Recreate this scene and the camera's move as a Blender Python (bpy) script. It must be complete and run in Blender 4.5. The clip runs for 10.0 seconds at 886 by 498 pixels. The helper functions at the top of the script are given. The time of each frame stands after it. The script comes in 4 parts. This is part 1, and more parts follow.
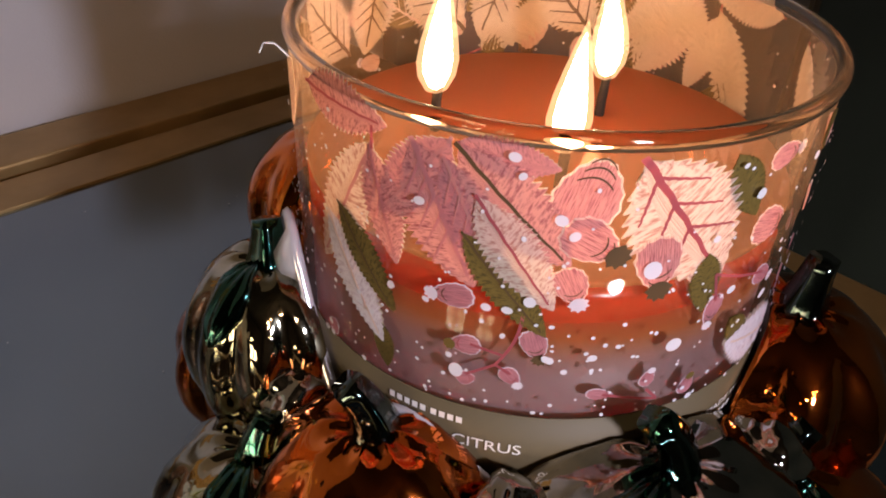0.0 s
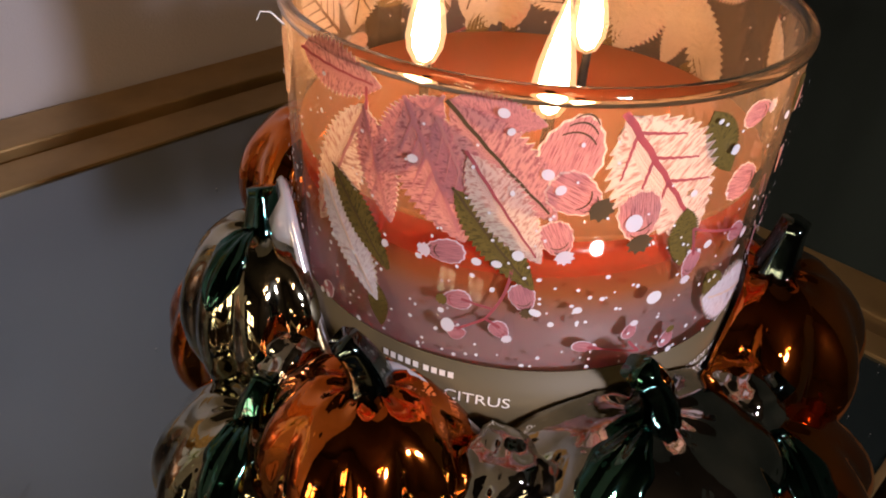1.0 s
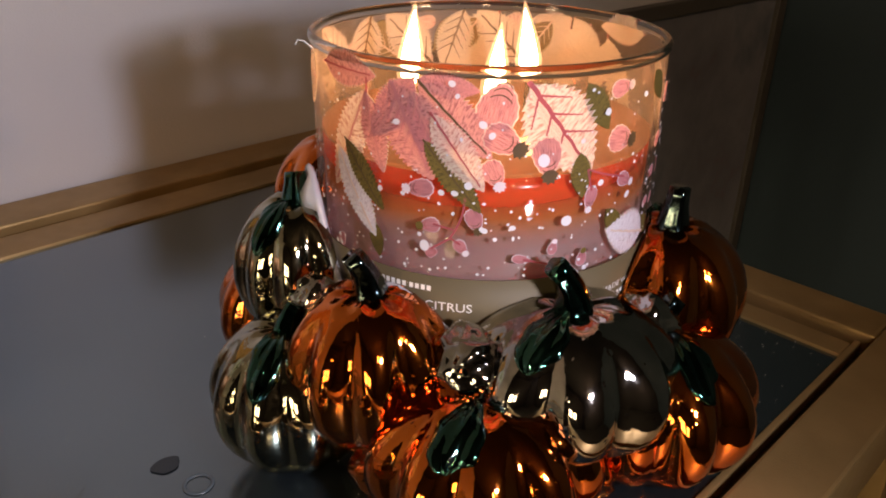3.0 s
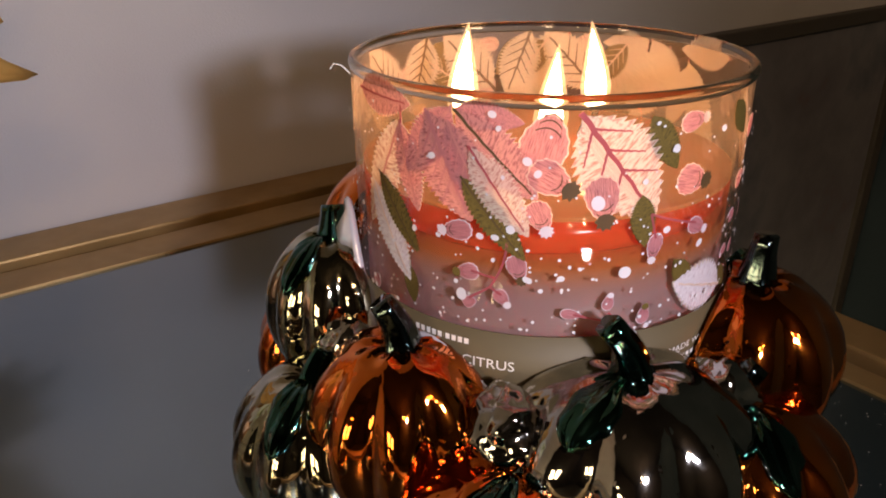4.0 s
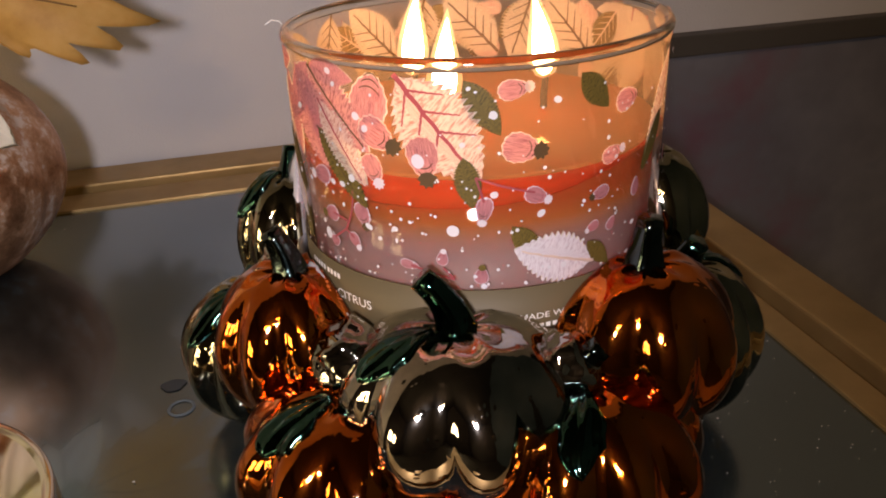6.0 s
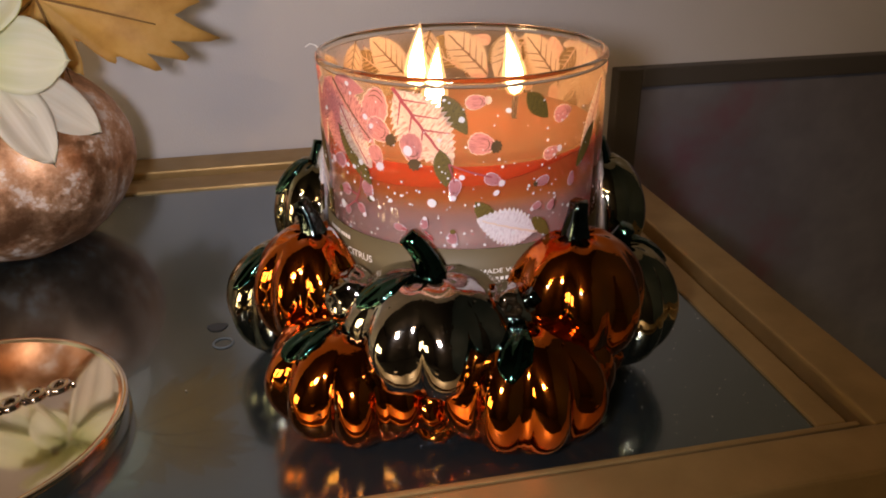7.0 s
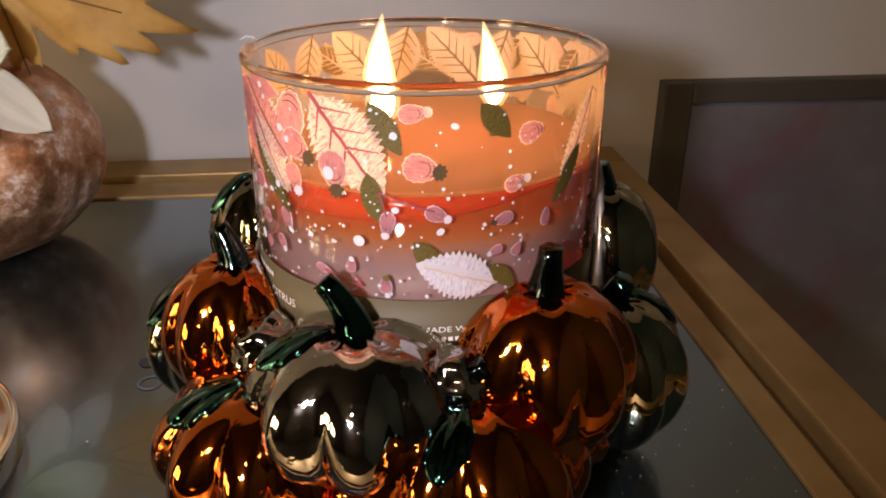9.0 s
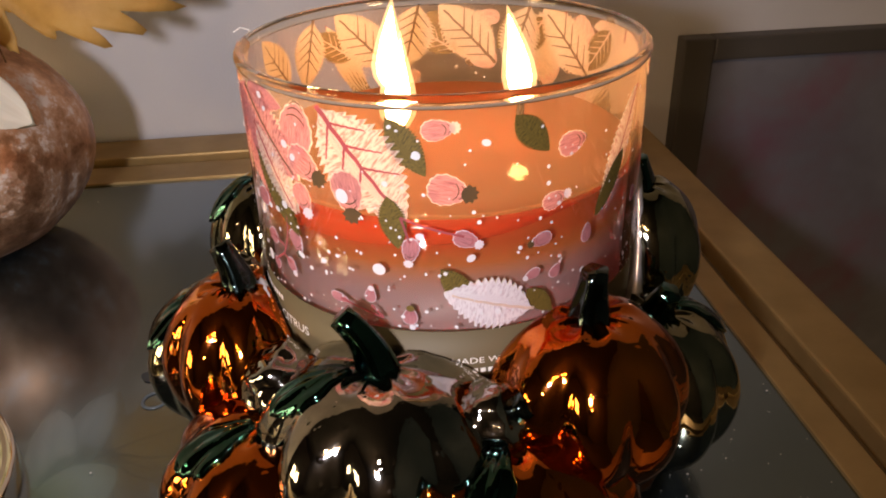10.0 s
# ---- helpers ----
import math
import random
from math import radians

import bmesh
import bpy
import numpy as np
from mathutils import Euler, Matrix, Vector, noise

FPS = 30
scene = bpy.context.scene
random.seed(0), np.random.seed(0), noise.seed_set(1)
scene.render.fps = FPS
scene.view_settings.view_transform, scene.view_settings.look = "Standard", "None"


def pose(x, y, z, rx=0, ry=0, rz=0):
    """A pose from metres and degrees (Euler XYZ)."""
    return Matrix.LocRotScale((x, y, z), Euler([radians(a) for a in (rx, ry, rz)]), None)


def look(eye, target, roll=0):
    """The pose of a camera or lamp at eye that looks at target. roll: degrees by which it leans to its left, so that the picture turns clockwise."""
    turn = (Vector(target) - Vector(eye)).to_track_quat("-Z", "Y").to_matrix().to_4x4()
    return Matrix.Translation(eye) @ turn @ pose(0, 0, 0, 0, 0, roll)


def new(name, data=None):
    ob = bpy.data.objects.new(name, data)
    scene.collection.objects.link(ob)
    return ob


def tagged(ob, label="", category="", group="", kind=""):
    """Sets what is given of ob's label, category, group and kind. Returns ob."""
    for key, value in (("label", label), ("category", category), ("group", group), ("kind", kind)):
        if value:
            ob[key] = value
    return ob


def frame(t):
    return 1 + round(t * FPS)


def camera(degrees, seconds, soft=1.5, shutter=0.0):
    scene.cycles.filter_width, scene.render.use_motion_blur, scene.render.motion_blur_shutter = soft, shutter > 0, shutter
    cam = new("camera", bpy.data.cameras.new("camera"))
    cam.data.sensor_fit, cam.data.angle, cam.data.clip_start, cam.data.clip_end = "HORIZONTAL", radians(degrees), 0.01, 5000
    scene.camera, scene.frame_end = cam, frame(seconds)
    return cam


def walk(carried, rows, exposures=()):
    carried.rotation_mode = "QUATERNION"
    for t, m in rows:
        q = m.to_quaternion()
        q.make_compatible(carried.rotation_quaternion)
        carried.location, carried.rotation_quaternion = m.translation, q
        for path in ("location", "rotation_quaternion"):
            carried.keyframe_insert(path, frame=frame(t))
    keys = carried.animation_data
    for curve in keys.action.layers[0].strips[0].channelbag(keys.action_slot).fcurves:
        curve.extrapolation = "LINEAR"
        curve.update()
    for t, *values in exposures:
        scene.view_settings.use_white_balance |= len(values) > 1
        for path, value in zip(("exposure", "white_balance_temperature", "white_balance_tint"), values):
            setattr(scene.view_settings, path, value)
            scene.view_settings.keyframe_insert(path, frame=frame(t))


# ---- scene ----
# The camera: seconds, place in metres and turn in degrees.
cam = camera(60.19, 10.0, 1.9)
ROWS = [
    (0, -0.1156, -0.0885, 0.1663, 54.63, -2.20, -43.14),
    (0.5, -0.1166, -0.0878, 0.1624, 53.35, -2.62, -44.48),
    (1, -0.1230, -0.0937, 0.1640, 54.64, -2.58, -44.63),
    (1.5, -0.1374, -0.1092, 0.1784, 56.88, -2.33, -45.46),
    (2, -0.1533, -0.1366, 0.1828, 59.58, -1.78, -45.08),
    (2.5, -0.1595, -0.1522, 0.1662, 62.40, -0.97, -45.16),
    (3, -0.1675, -0.1524, 0.1595, 63.92, -0.91, -44.21),
    (3.2, -0.1705, -0.1432, 0.1618, 64.67, -0.41, -43.77),
    (4.3, -0.1259, -0.1466, 0.1546, 64.87, 0.55, -33.82),
    (4.5, -0.1164, -0.1579, 0.1547, 64.19, 0.88, -31.98),
    (5, -0.1102, -0.1782, 0.1511, 63.66, 1.23, -27.31),
    (5.5, -0.0948, -0.1846, 0.1535, 63.40, 1.79, -21.61),
    (6, -0.0599, -0.2018, 0.1572, 63.09, 2.35, -14.64),
    (6.2, -0.0525, -0.2095, 0.1624, 63.40, 2.40, -12.35),
    (7.3, -0.0741, -0.2788, 0.1726, 64.92, 0.11, -10.94),
    (7.5, -0.0841, -0.2778, 0.1724, 65.23, -0.16, -9.71),
    (8, -0.0754, -0.2489, 0.1733, 65.42, -0.16, -6.69),
    (8.5, -0.0428, -0.2376, 0.1582, 65.41, -0.25, -5.64),
    (9, -0.0169, -0.2216, 0.1590, 65.08, 0.04, -5.69),
    (9.5, -0.0186, -0.2074, 0.1531, 63.99, 0.58, -5.94),
    (10, -0.0205, -0.1938, 0.1663, 60.96, 1.63, -6.48),
]
walk(cam, [(t, pose(*row)) for t, *row in ROWS], [(0.0, -0.08, 6150, 26), (0.5, -0.03, 6050, 24), (1.0, -0.03, 6350, 26), (2.5, 0.08, 6400, 24), (4.8, 0.0, 6500, 24), (6.0, 0.0, 7000, 24), (7.5, 0.08, 7000, 21), (8.5, 0.18, 6800, 21), (10.0, 0.25, 6950, 22)])

# ---------------------------------------------------------------- light
world = bpy.data.worlds.new("world")
scene.world = world
world.use_nodes = True
world.node_tree.nodes["Background"].inputs[0].default_value = (0.55, 0.6, 0.75, 1)
world.node_tree.nodes["Background"].inputs[1].default_value = 0.035

# The torch of the filming phone, a small white light beside the walk.
torch_data = bpy.data.lights.new("torch", "SPOT")
torch_data.spot_size, torch_data.spot_blend = radians(104), 1.0
torch_data.energy, torch_data.color, torch_data.shadow_soft_size = 3.65, (0.91, 0.955, 1.0), 0.014
torch = new("torch", torch_data)
torch.matrix_world = look((-0.102, -0.280, 0.180), (-0.108, 0.11, 0.045))


# ---------------------------------------------------------------- materials
class Mat:
    """A node material with its Principled shader and a few shorthands."""

    def __init__(self, name, color=(0.5, 0.5, 0.5), rough=0.5, metal=0.0, **kw):
        self.m = bpy.data.materials.new(name)
        self.m.use_nodes = True
        self.t = self.m.node_tree
        self.b = self.t.nodes["Principled BSDF"]
        self.out = self.t.nodes["Material Output"]
        self.set("Base Color", (*color, 1)), self.set("Roughness", rough), self.set("Metallic", metal)
        for k, v in kw.items():
            self.set(k.replace("_", " "), v)

    def set(self, key, v):
        self.b.inputs[key].default_value = v

    def node(self, kind, **kw):
        n = self.t.nodes.new(kind)
        for k, v in kw.items():
            if k in n.inputs:
                n.inputs[k].default_value = v
        return n

    def link(self, a, b):
        self.t.links.new(a, b)

    def coords(self, scale=(1, 1, 1), kind="Object"):
        tc, mp = self.node("ShaderNodeTexCoord"), self.node("ShaderNodeMapping")
        mp.inputs["Scale"].default_value = scale
        self.link(tc.outputs[kind], mp.inputs["Vector"])
        return mp.outputs["Vector"]

    def noise(self, scale, detail=4.0, rough=0.55, vec=None):
        n = self.node("ShaderNodeTexNoise", Scale=scale, Detail=detail, Roughness=rough)
        self.link(vec or self.coords(), n.inputs["Vector"])
        return n.outputs["Fac"]

    def ramp(self, fac, *stops):
        r = self.node("ShaderNodeValToRGB")
        while len(r.color_ramp.elements) < len(stops):
            r.color_ramp.elements.new(0.5)
        for e, (p, c) in zip(r.color_ramp.elements, stops):
            e.position, e.color = p, (*c, 1) if len(c) == 3 else c
        self.link(fac, r.inputs["Fac"])
        return r.outputs["Color"]

    def color(self, socket):
        self.link(socket, self.b.inputs["Base Color"])
        return self

    def rough(self, fac, lo, hi):
        self.link(self.span(fac, lo, hi), self.b.inputs["Roughness"])
        return self

    def span(self, fac, lo, hi):
        n = self.node("ShaderNodeMapRange")
        n.inputs["To Min"].default_value, n.inputs["To Max"].default_value = lo, hi
        self.link(fac, n.inputs["Value"])
        return n.outputs["Result"]

    def bump(self, fac, dist, strength=1.0):
        n = self.node("ShaderNodeBump", Strength=strength, Distance=dist)
        self.link(fac, n.inputs["Height"])
        self.link(n.outputs["Normal"], self.b.inputs["Normal"])
        return self

    def veil(self, color, share):
        """Lets part of the light through: a translucent share of the surface."""
        tr, mx = self.node("ShaderNodeBsdfTranslucent"), self.node("ShaderNodeMixShader", Fac=share)
        if hasattr(color, "is_linked"):
            self.link(color, tr.inputs["Color"])
        else:
            tr.inputs["Color"].default_value = (*color, 1)
        self.link(self.b.outputs[0], mx.inputs[1]), self.link(tr.outputs[0], mx.inputs[2])
        self.link(mx.outputs[0], self.out.inputs["Surface"])
        return self


def mat_wall():
    k = Mat("wall_paint", rough=0.7)
    k.color(k.ramp(k.noise(6, 3), (0.3, (0.60, 0.585, 0.62)), (0.7, (0.66, 0.645, 0.68))))
    return k.bump(k.noise(900, 2), 0.0004, 0.5).m


def mat_bronze():
    k = Mat("bronze_paint", rough=0.42, metal=0.55)
    k.color(k.ramp(k.noise(35, 5), (0.3, (0.37, 0.235, 0.090)), (0.7, (0.49, 0.315, 0.128))))
    k.rough(k.noise(120, 3), 0.34, 0.55)
    return k.bump(k.noise(1400, 2), 0.00015, 0.4).m


def mat_tabletop():
    """Dark tinted mirror glass: a soft steel-blue reflection below and a crisp clear surface above."""
    k = Mat("dark_glass", rough=0.2, metal=0.95, Coat_Weight=0.7, Coat_Roughness=0.01, Coat_IOR=1.5)
    k.color(k.ramp(k.noise(9, 4), (0.3, (0.155, 0.208, 0.245)), (0.7, (0.200, 0.258, 0.300))))
    return k.rough(k.noise(14, 5), 0.14, 0.26).m


def mat_mirror(name, a, b, rough=0.055):
    """Silvered, coloured glass: a mirror with a glassy coat and faint ageing."""
    k = Mat(name, rough=rough, metal=1.0, Coat_Weight=0.55, Coat_Roughness=0.05)
    k.color(k.ramp(k.noise(60, 5), (0.35, a), (0.7, b)))
    k.rough(k.noise(220, 5), rough * 0.35, rough * 2.4)
    # Gentle waves of blown glass, with small seeds and bubbles that catch the light.
    vo, add = k.node("ShaderNodeTexVoronoi", Scale=230.0), k.node("ShaderNodeMath")
    k.link(k.coords(), vo.inputs["Vector"])
    seeds = k.ramp(vo.outputs["Distance"], (0.06, (0.45, 0.45, 0.45)), (0.22, (0, 0, 0)))
    k.link(seeds, add.inputs[0]), k.link(k.noise(95, 3, 0.55), add.inputs[1])
    return k.bump(add.outputs[0], 0.0010, 0.26).m


def mat_glass(name, tint, glow_film, share):
    """Thin glass with a faint film put in for the candle's amber glow, denser above the pool: mostly let through,
    glossy towards the rim of the shape.
    """
    k = Mat(name)
    tr, tl, gl = k.node("ShaderNodeBsdfTransparent"), k.node("ShaderNodeBsdfTranslucent"), k.node("ShaderNodeBsdfGlossy", Roughness=0.02)
    m1, m2 = k.node("ShaderNodeMixShader", Fac=share), k.node("ShaderNodeMixShader")
    tr.inputs["Color"].default_value, tl.inputs["Color"].default_value, gl.inputs["Color"].default_value = (*tint, 1), (*glow_film, 1), (0.95, 0.95, 0.95, 1)
    lw, pw = k.node("ShaderNodeLayerWeight", Blend=0.5), k.node("ShaderNodeMath")
    pw.operation = "POWER"
    pw.inputs[1].default_value = 3.5
    k.link(lw.outputs["Facing"], pw.inputs[0])
    df, m0 = k.node("ShaderNodeBsdfDiffuse"), k.node("ShaderNodeMixShader", Fac=0.3)
    df.inputs["Color"].default_value = (*glow_film, 1)
    k.link(tl.outputs[0], m0.inputs[1]), k.link(df.outputs[0], m0.inputs[2])
    # More of the glow colour above the pool, less below it.
    tc, sep, h = k.node("ShaderNodeTexCoord"), k.node("ShaderNodeSeparateXYZ"), k.node("ShaderNodeMapRange")
    k.link(tc.outputs["Object"], sep.inputs[0]), k.link(sep.outputs["Z"], h.inputs["Value"])
    h.inputs["From Min"].default_value, h.inputs["From Max"].default_value = 0.0915, 0.096
    h.inputs["To Min"].default_value, h.inputs["To Max"].default_value = share * 0.45, share
    k.link(h.outputs["Result"], m1.inputs[0])
    k.link(tr.outputs[0], m1.inputs[1]), k.link(m0.outputs[0], m1.inputs[2])
    k.link(k.span(pw.outputs[0], 0.012, 0.38), m2.inputs[0]), k.link(m1.outputs[0], m2.inputs[1]), k.link(gl.outputs[0], m2.inputs[2])
    k.link(m2.outputs[0], k.out.inputs["Surface"])
    return k.m


def mat_ink(name, a, b, share=0.5):
    """Printed ink in fine stitched strokes that lets the candle's light through."""
    k = Mat(name, rough=0.45)
    vec = k.coords((46, 3.0, 1), "UV")
    col = k.ramp(k.noise(1.0, 2, 0.6, vec), (0.36, a), (0.54, b))
    k.color(col)
    return k.veil(col, share).m


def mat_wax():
    """Solid wax, with the orange and red glow of the melted pool painted in near its top."""
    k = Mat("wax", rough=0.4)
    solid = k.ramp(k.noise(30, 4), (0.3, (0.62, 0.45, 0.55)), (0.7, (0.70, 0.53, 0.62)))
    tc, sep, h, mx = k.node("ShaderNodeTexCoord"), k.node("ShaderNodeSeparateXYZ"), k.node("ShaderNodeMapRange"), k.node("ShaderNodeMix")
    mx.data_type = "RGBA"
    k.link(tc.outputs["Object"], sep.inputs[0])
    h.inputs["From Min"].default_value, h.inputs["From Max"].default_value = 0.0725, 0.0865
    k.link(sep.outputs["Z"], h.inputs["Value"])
    # The painted glow fades out downwards into the plain wax colour.
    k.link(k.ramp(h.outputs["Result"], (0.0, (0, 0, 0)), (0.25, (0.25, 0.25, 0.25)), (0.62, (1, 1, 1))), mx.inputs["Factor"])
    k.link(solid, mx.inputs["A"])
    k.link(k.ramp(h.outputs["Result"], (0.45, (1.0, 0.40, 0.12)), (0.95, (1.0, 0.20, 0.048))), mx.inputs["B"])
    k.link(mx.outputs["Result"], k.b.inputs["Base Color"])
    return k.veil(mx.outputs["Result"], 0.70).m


def mat_melt():
    """Melted wax from the side: candle glow put into its colour, red near the surface, more orange towards the solid.
    """
    k = Mat("melted_wax", rough=0.15, IOR=1.44)
    tc, sep, h = k.node("ShaderNodeTexCoord"), k.node("ShaderNodeSeparateXYZ"), k.node("ShaderNodeMapRange")
    k.link(tc.outputs["Object"], sep.inputs[0])
    h.inputs["From Min"].default_value, h.inputs["From Max"].default_value = 0.083, 0.0925
    k.link(sep.outputs["Z"], h.inputs["Value"])
    col = k.ramp(h.outputs["Result"], (0.15, (1.0, 0.20, 0.05)), (0.6, (1.0, 0.14, 0.033)), (1.0, (0.95, 0.10, 0.025)))
    return k.color(col).veil(col, 0.62).m


def mat_pool():
    # Darker copy of the melted wax for its top, without the painted glow.
    k = Mat("wax_pool", (0.27, 0.125, 0.055), 0.06, IOR=1.44)
    return k.bump(k.noise(90, 2), 0.0003, 0.3).veil((1.0, 0.62, 0.38), 0.6).m


def mat_copper():
    k = Mat("aged_copper", rough=0.3, metal=1.0)
    flake = k.noise(38, 9, 0.72)
    k.color(k.ramp(flake, (0.40, (0.36, 0.17, 0.085)), (0.51, (0.64, 0.35, 0.20)), (0.55, (0.68, 0.43, 0.29)), (0.58, (0.78, 0.64, 0.56))))
    k.link(k.ramp(flake, (0.50, (0.9, 0.9, 0.9)), (0.59, (0.3, 0.3, 0.3))), k.b.inputs["Metallic"])
    k.rough(flake, 0.26, 0.6)
    return k.bump(flake, 0.0012, 0.5).m


def mat_lid():
    k = Mat("copper_lid_metal", (0.62, 0.50, 0.42), 0.06, 1.0)
    k.color(k.ramp(k.noise(25, 4), (0.3, (0.70, 0.58, 0.45)), (0.7, (0.80, 0.68, 0.55))))
    return k.rough(k.noise(200, 3), 0.03, 0.10).m


def mat_petal(name, a, b, heart):
    """Printed silk: fine streaks, tinted towards the heart of the flower."""
    k = Mat(name, rough=0.6)
    vec = k.coords((16, 1.2, 1), "UV")
    ink = k.ramp(k.noise(1.0, 3, 0.6, vec), (0.15, a), (0.85, b))
    tc, sep, mx = k.node("ShaderNodeTexCoord"), k.node("ShaderNodeSeparateXYZ"), k.node("ShaderNodeMix")
    mx.data_type = "RGBA"
    k.link(tc.outputs["UV"], sep.inputs[0])
    k.link(k.ramp(sep.outputs["Y"], (0.0, (0.85, 0.85, 0.85)), (0.6, (0.0, 0.0, 0.0))), mx.inputs["Factor"])
    k.link(ink, mx.inputs["A"])
    mx.inputs["B"].default_value = (*heart, 1)
    col = mx.outputs["Result"]
    return k.color(col).bump(k.noise(1.0, 3, 0.6, vec), 0.0004, 0.35).veil(col, 0.3).m


def mat_leaf():
    k = Mat("dry_leaf", rough=0.6)
    col = k.ramp(k.noise(45, 5), (0.3, (0.52, 0.27, 0.06)), (0.5, (0.68, 0.39, 0.10)), (0.72, (0.78, 0.51, 0.17)))
    return k.color(col).bump(k.noise(300, 3), 0.0005, 0.5).veil(col, 0.3).m


def mat_canvas():
    k = Mat("painted_canvas", rough=0.6)
    k.color(k.ramp(k.noise(4.5, 5, 0.6), (0.36, (0.19, 0.105, 0.14)), (0.44, (0.17, 0.165, 0.20)), (0.55, (0.23, 0.23, 0.27)), (0.66, (0.11, 0.125, 0.165))))
    return k.bump(k.noise(700, 2), 0.0004, 0.5).m


def mat_flame():
    k = Mat("flame", (0, 0, 0))
    em = k.node("ShaderNodeEmission", Strength=FLAME)
    tc, sep = k.node("ShaderNodeTexCoord"), k.node("ShaderNodeSeparateXYZ")
    k.link(tc.outputs["Generated"], sep.inputs[0])
    k.link(k.ramp(sep.outputs["Z"], (0.0, (0.9, 0.34, 0.08)), (0.25, (1.0, 0.66, 0.32)), (1.0, (1.0, 0.77, 0.46))), em.inputs["Color"])
    k.link(em.outputs[0], k.out.inputs["Surface"])
    return k.m


def mat_mantle():
    """The thin outer flame: mostly clear, faintly glowing."""
    k = Mat("flame_mantle", (0, 0, 0))
    em, tr, mx = k.node("ShaderNodeEmission", Strength=13.0), k.node("ShaderNodeBsdfTransparent"), k.node("ShaderNodeMixShader", Fac=0.045)
    em.inputs["Color"].default_value = (1.0, 0.60, 0.24, 1)
    k.link(tr.outputs[0], mx.inputs[1]), k.link(em.outputs[0], mx.inputs[2])
    k.link(mx.outputs[0], k.out.inputs["Surface"])
    return k.m


def mat_glow(name, color, strength):
    k = Mat(name, (0, 0, 0))
    em = k.node("ShaderNodeEmission", Strength=strength)
    em.inputs["Color"].default_value = (*color, 1)
    k.link(em.outputs[0], k.out.inputs["Surface"])
    return k.m


FLAME = 55.0
M_WALL, M_BRONZE, M_TOP = mat_wall(), mat_bronze(), mat_tabletop()
M_ORANGE = mat_mirror("amber_mirror_glass", (0.66, 0.132, 0.007), (0.88, 0.235, 0.020), 0.048)
M_SILVER = mat_mirror("smoky_mirror_glass", (0.28, 0.29, 0.28), (0.66, 0.61, 0.57), 0.045)
M_OLIVE = mat_mirror("olive_mirror_glass", (0.19, 0.19, 0.135), (0.54, 0.48, 0.34), 0.045)
M_GREEN = mat_mirror("dark_green_mirror_glass", (0.008, 0.055, 0.046), (0.035, 0.150, 0.125), 0.045)
M_DARK = mat_mirror("black_green_mirror_glass", (0.03, 0.05, 0.05), (0.07, 0.10, 0.10), 0.08)
M_CUP = Mat("pearl_glass", (0.70, 0.67, 0.73), 0.18, 0.45, Coat_Weight=1.0, Coat_Roughness=0.04).m
M_PLASTER = Mat("white_plaster", (0.75, 0.73, 0.72), 0.6).m
M_JAR = mat_glass("jar_glass", (1.0, 0.97, 0.94), (1.0, 0.64, 0.34), 0.115)
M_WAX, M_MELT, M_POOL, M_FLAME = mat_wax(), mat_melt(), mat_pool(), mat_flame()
M_WICK = Mat("charred_wick", (0.02, 0.015, 0.012), 0.9).m
M_LABEL = Mat("olive_label", (0.112, 0.082, 0.040), 0.6).m
M_PRINT = Mat("white_print", (0.80, 0.76, 0.72), 0.5).m
I_PINK = mat_ink("pink_ink", (0.46, 0.17, 0.19), (0.80, 0.42, 0.40), 0.58)
I_MAUVE = mat_ink("mauve_ink", (0.46, 0.19, 0.23), (0.70, 0.33, 0.35), 0.58)
I_CREAM = mat_ink("cream_ink", (0.66, 0.37, 0.30), (0.96, 0.82, 0.73), 0.62)
I_LAV = mat_ink("lavender_ink", (0.68, 0.58, 0.66), (0.88, 0.82, 0.89), 0.35)
I_GREEN = mat_ink("olive_ink", (0.07, 0.05, 0.012), (0.19, 0.13, 0.03), 0.25)
I_ROSE = mat_ink("rose_ink", (0.42, 0.08, 0.10), (0.52, 0.13, 0.15))
I_DARK = mat_ink("dark_ink", (0.035, 0.02, 0.008), (0.12, 0.07, 0.03), 0.15)
I_BACK = mat_ink("cream_underprint", (0.72, 0.66, 0.54), (0.86, 0.80, 0.68), 0.62)
I_DOT = mat_ink("white_ink", (0.74, 0.72, 0.80), (0.84, 0.82, 0.88), 0.3)
M_MANTLE = mat_mantle()
M_COPPER, M_LID = mat_copper(), mat_lid()
M_PETAL = mat_petal("white_petal", (0.80, 0.75, 0.62), (0.90, 0.87, 0.79), (0.80, 0.80, 0.55))
M_PETAL_G = mat_petal("green_petal", (0.78, 0.79, 0.56), (0.89, 0.89, 0.76), (0.62, 0.66, 0.20))
M_LEAF, M_CANVAS = mat_leaf(), mat_canvas()
M_FRAME = Mat("grey_brown_frame", (0.085, 0.075, 0.068), 0.5).m
M_FLOOR = Mat("dark_floor", (0.03, 0.03, 0.032), 0.6).m
# Unseen room: its darkness is put into this near-black colour, for the mirrors.
M_ROOM = Mat("unlit_room_tone", (0.028, 0.026, 0.028), 0.8).m
# Dark teal that carries the shade beyond the picture in its colour.
M_EAST_SHADE = Mat("dark_teal_shade", (0.034, 0.058, 0.082), 0.7).m


# ---------------------------------------------------------------- mesh helpers
def link_mesh(name, bm, mat, smooth=True):
    me = bpy.data.meshes.new(name)
    bm.normal_update()
    bm.to_mesh(me)
    bm.free()
    for p in me.polygons:
        p.use_smooth = smooth
    me.materials.append(mat)
    return new(name, me)


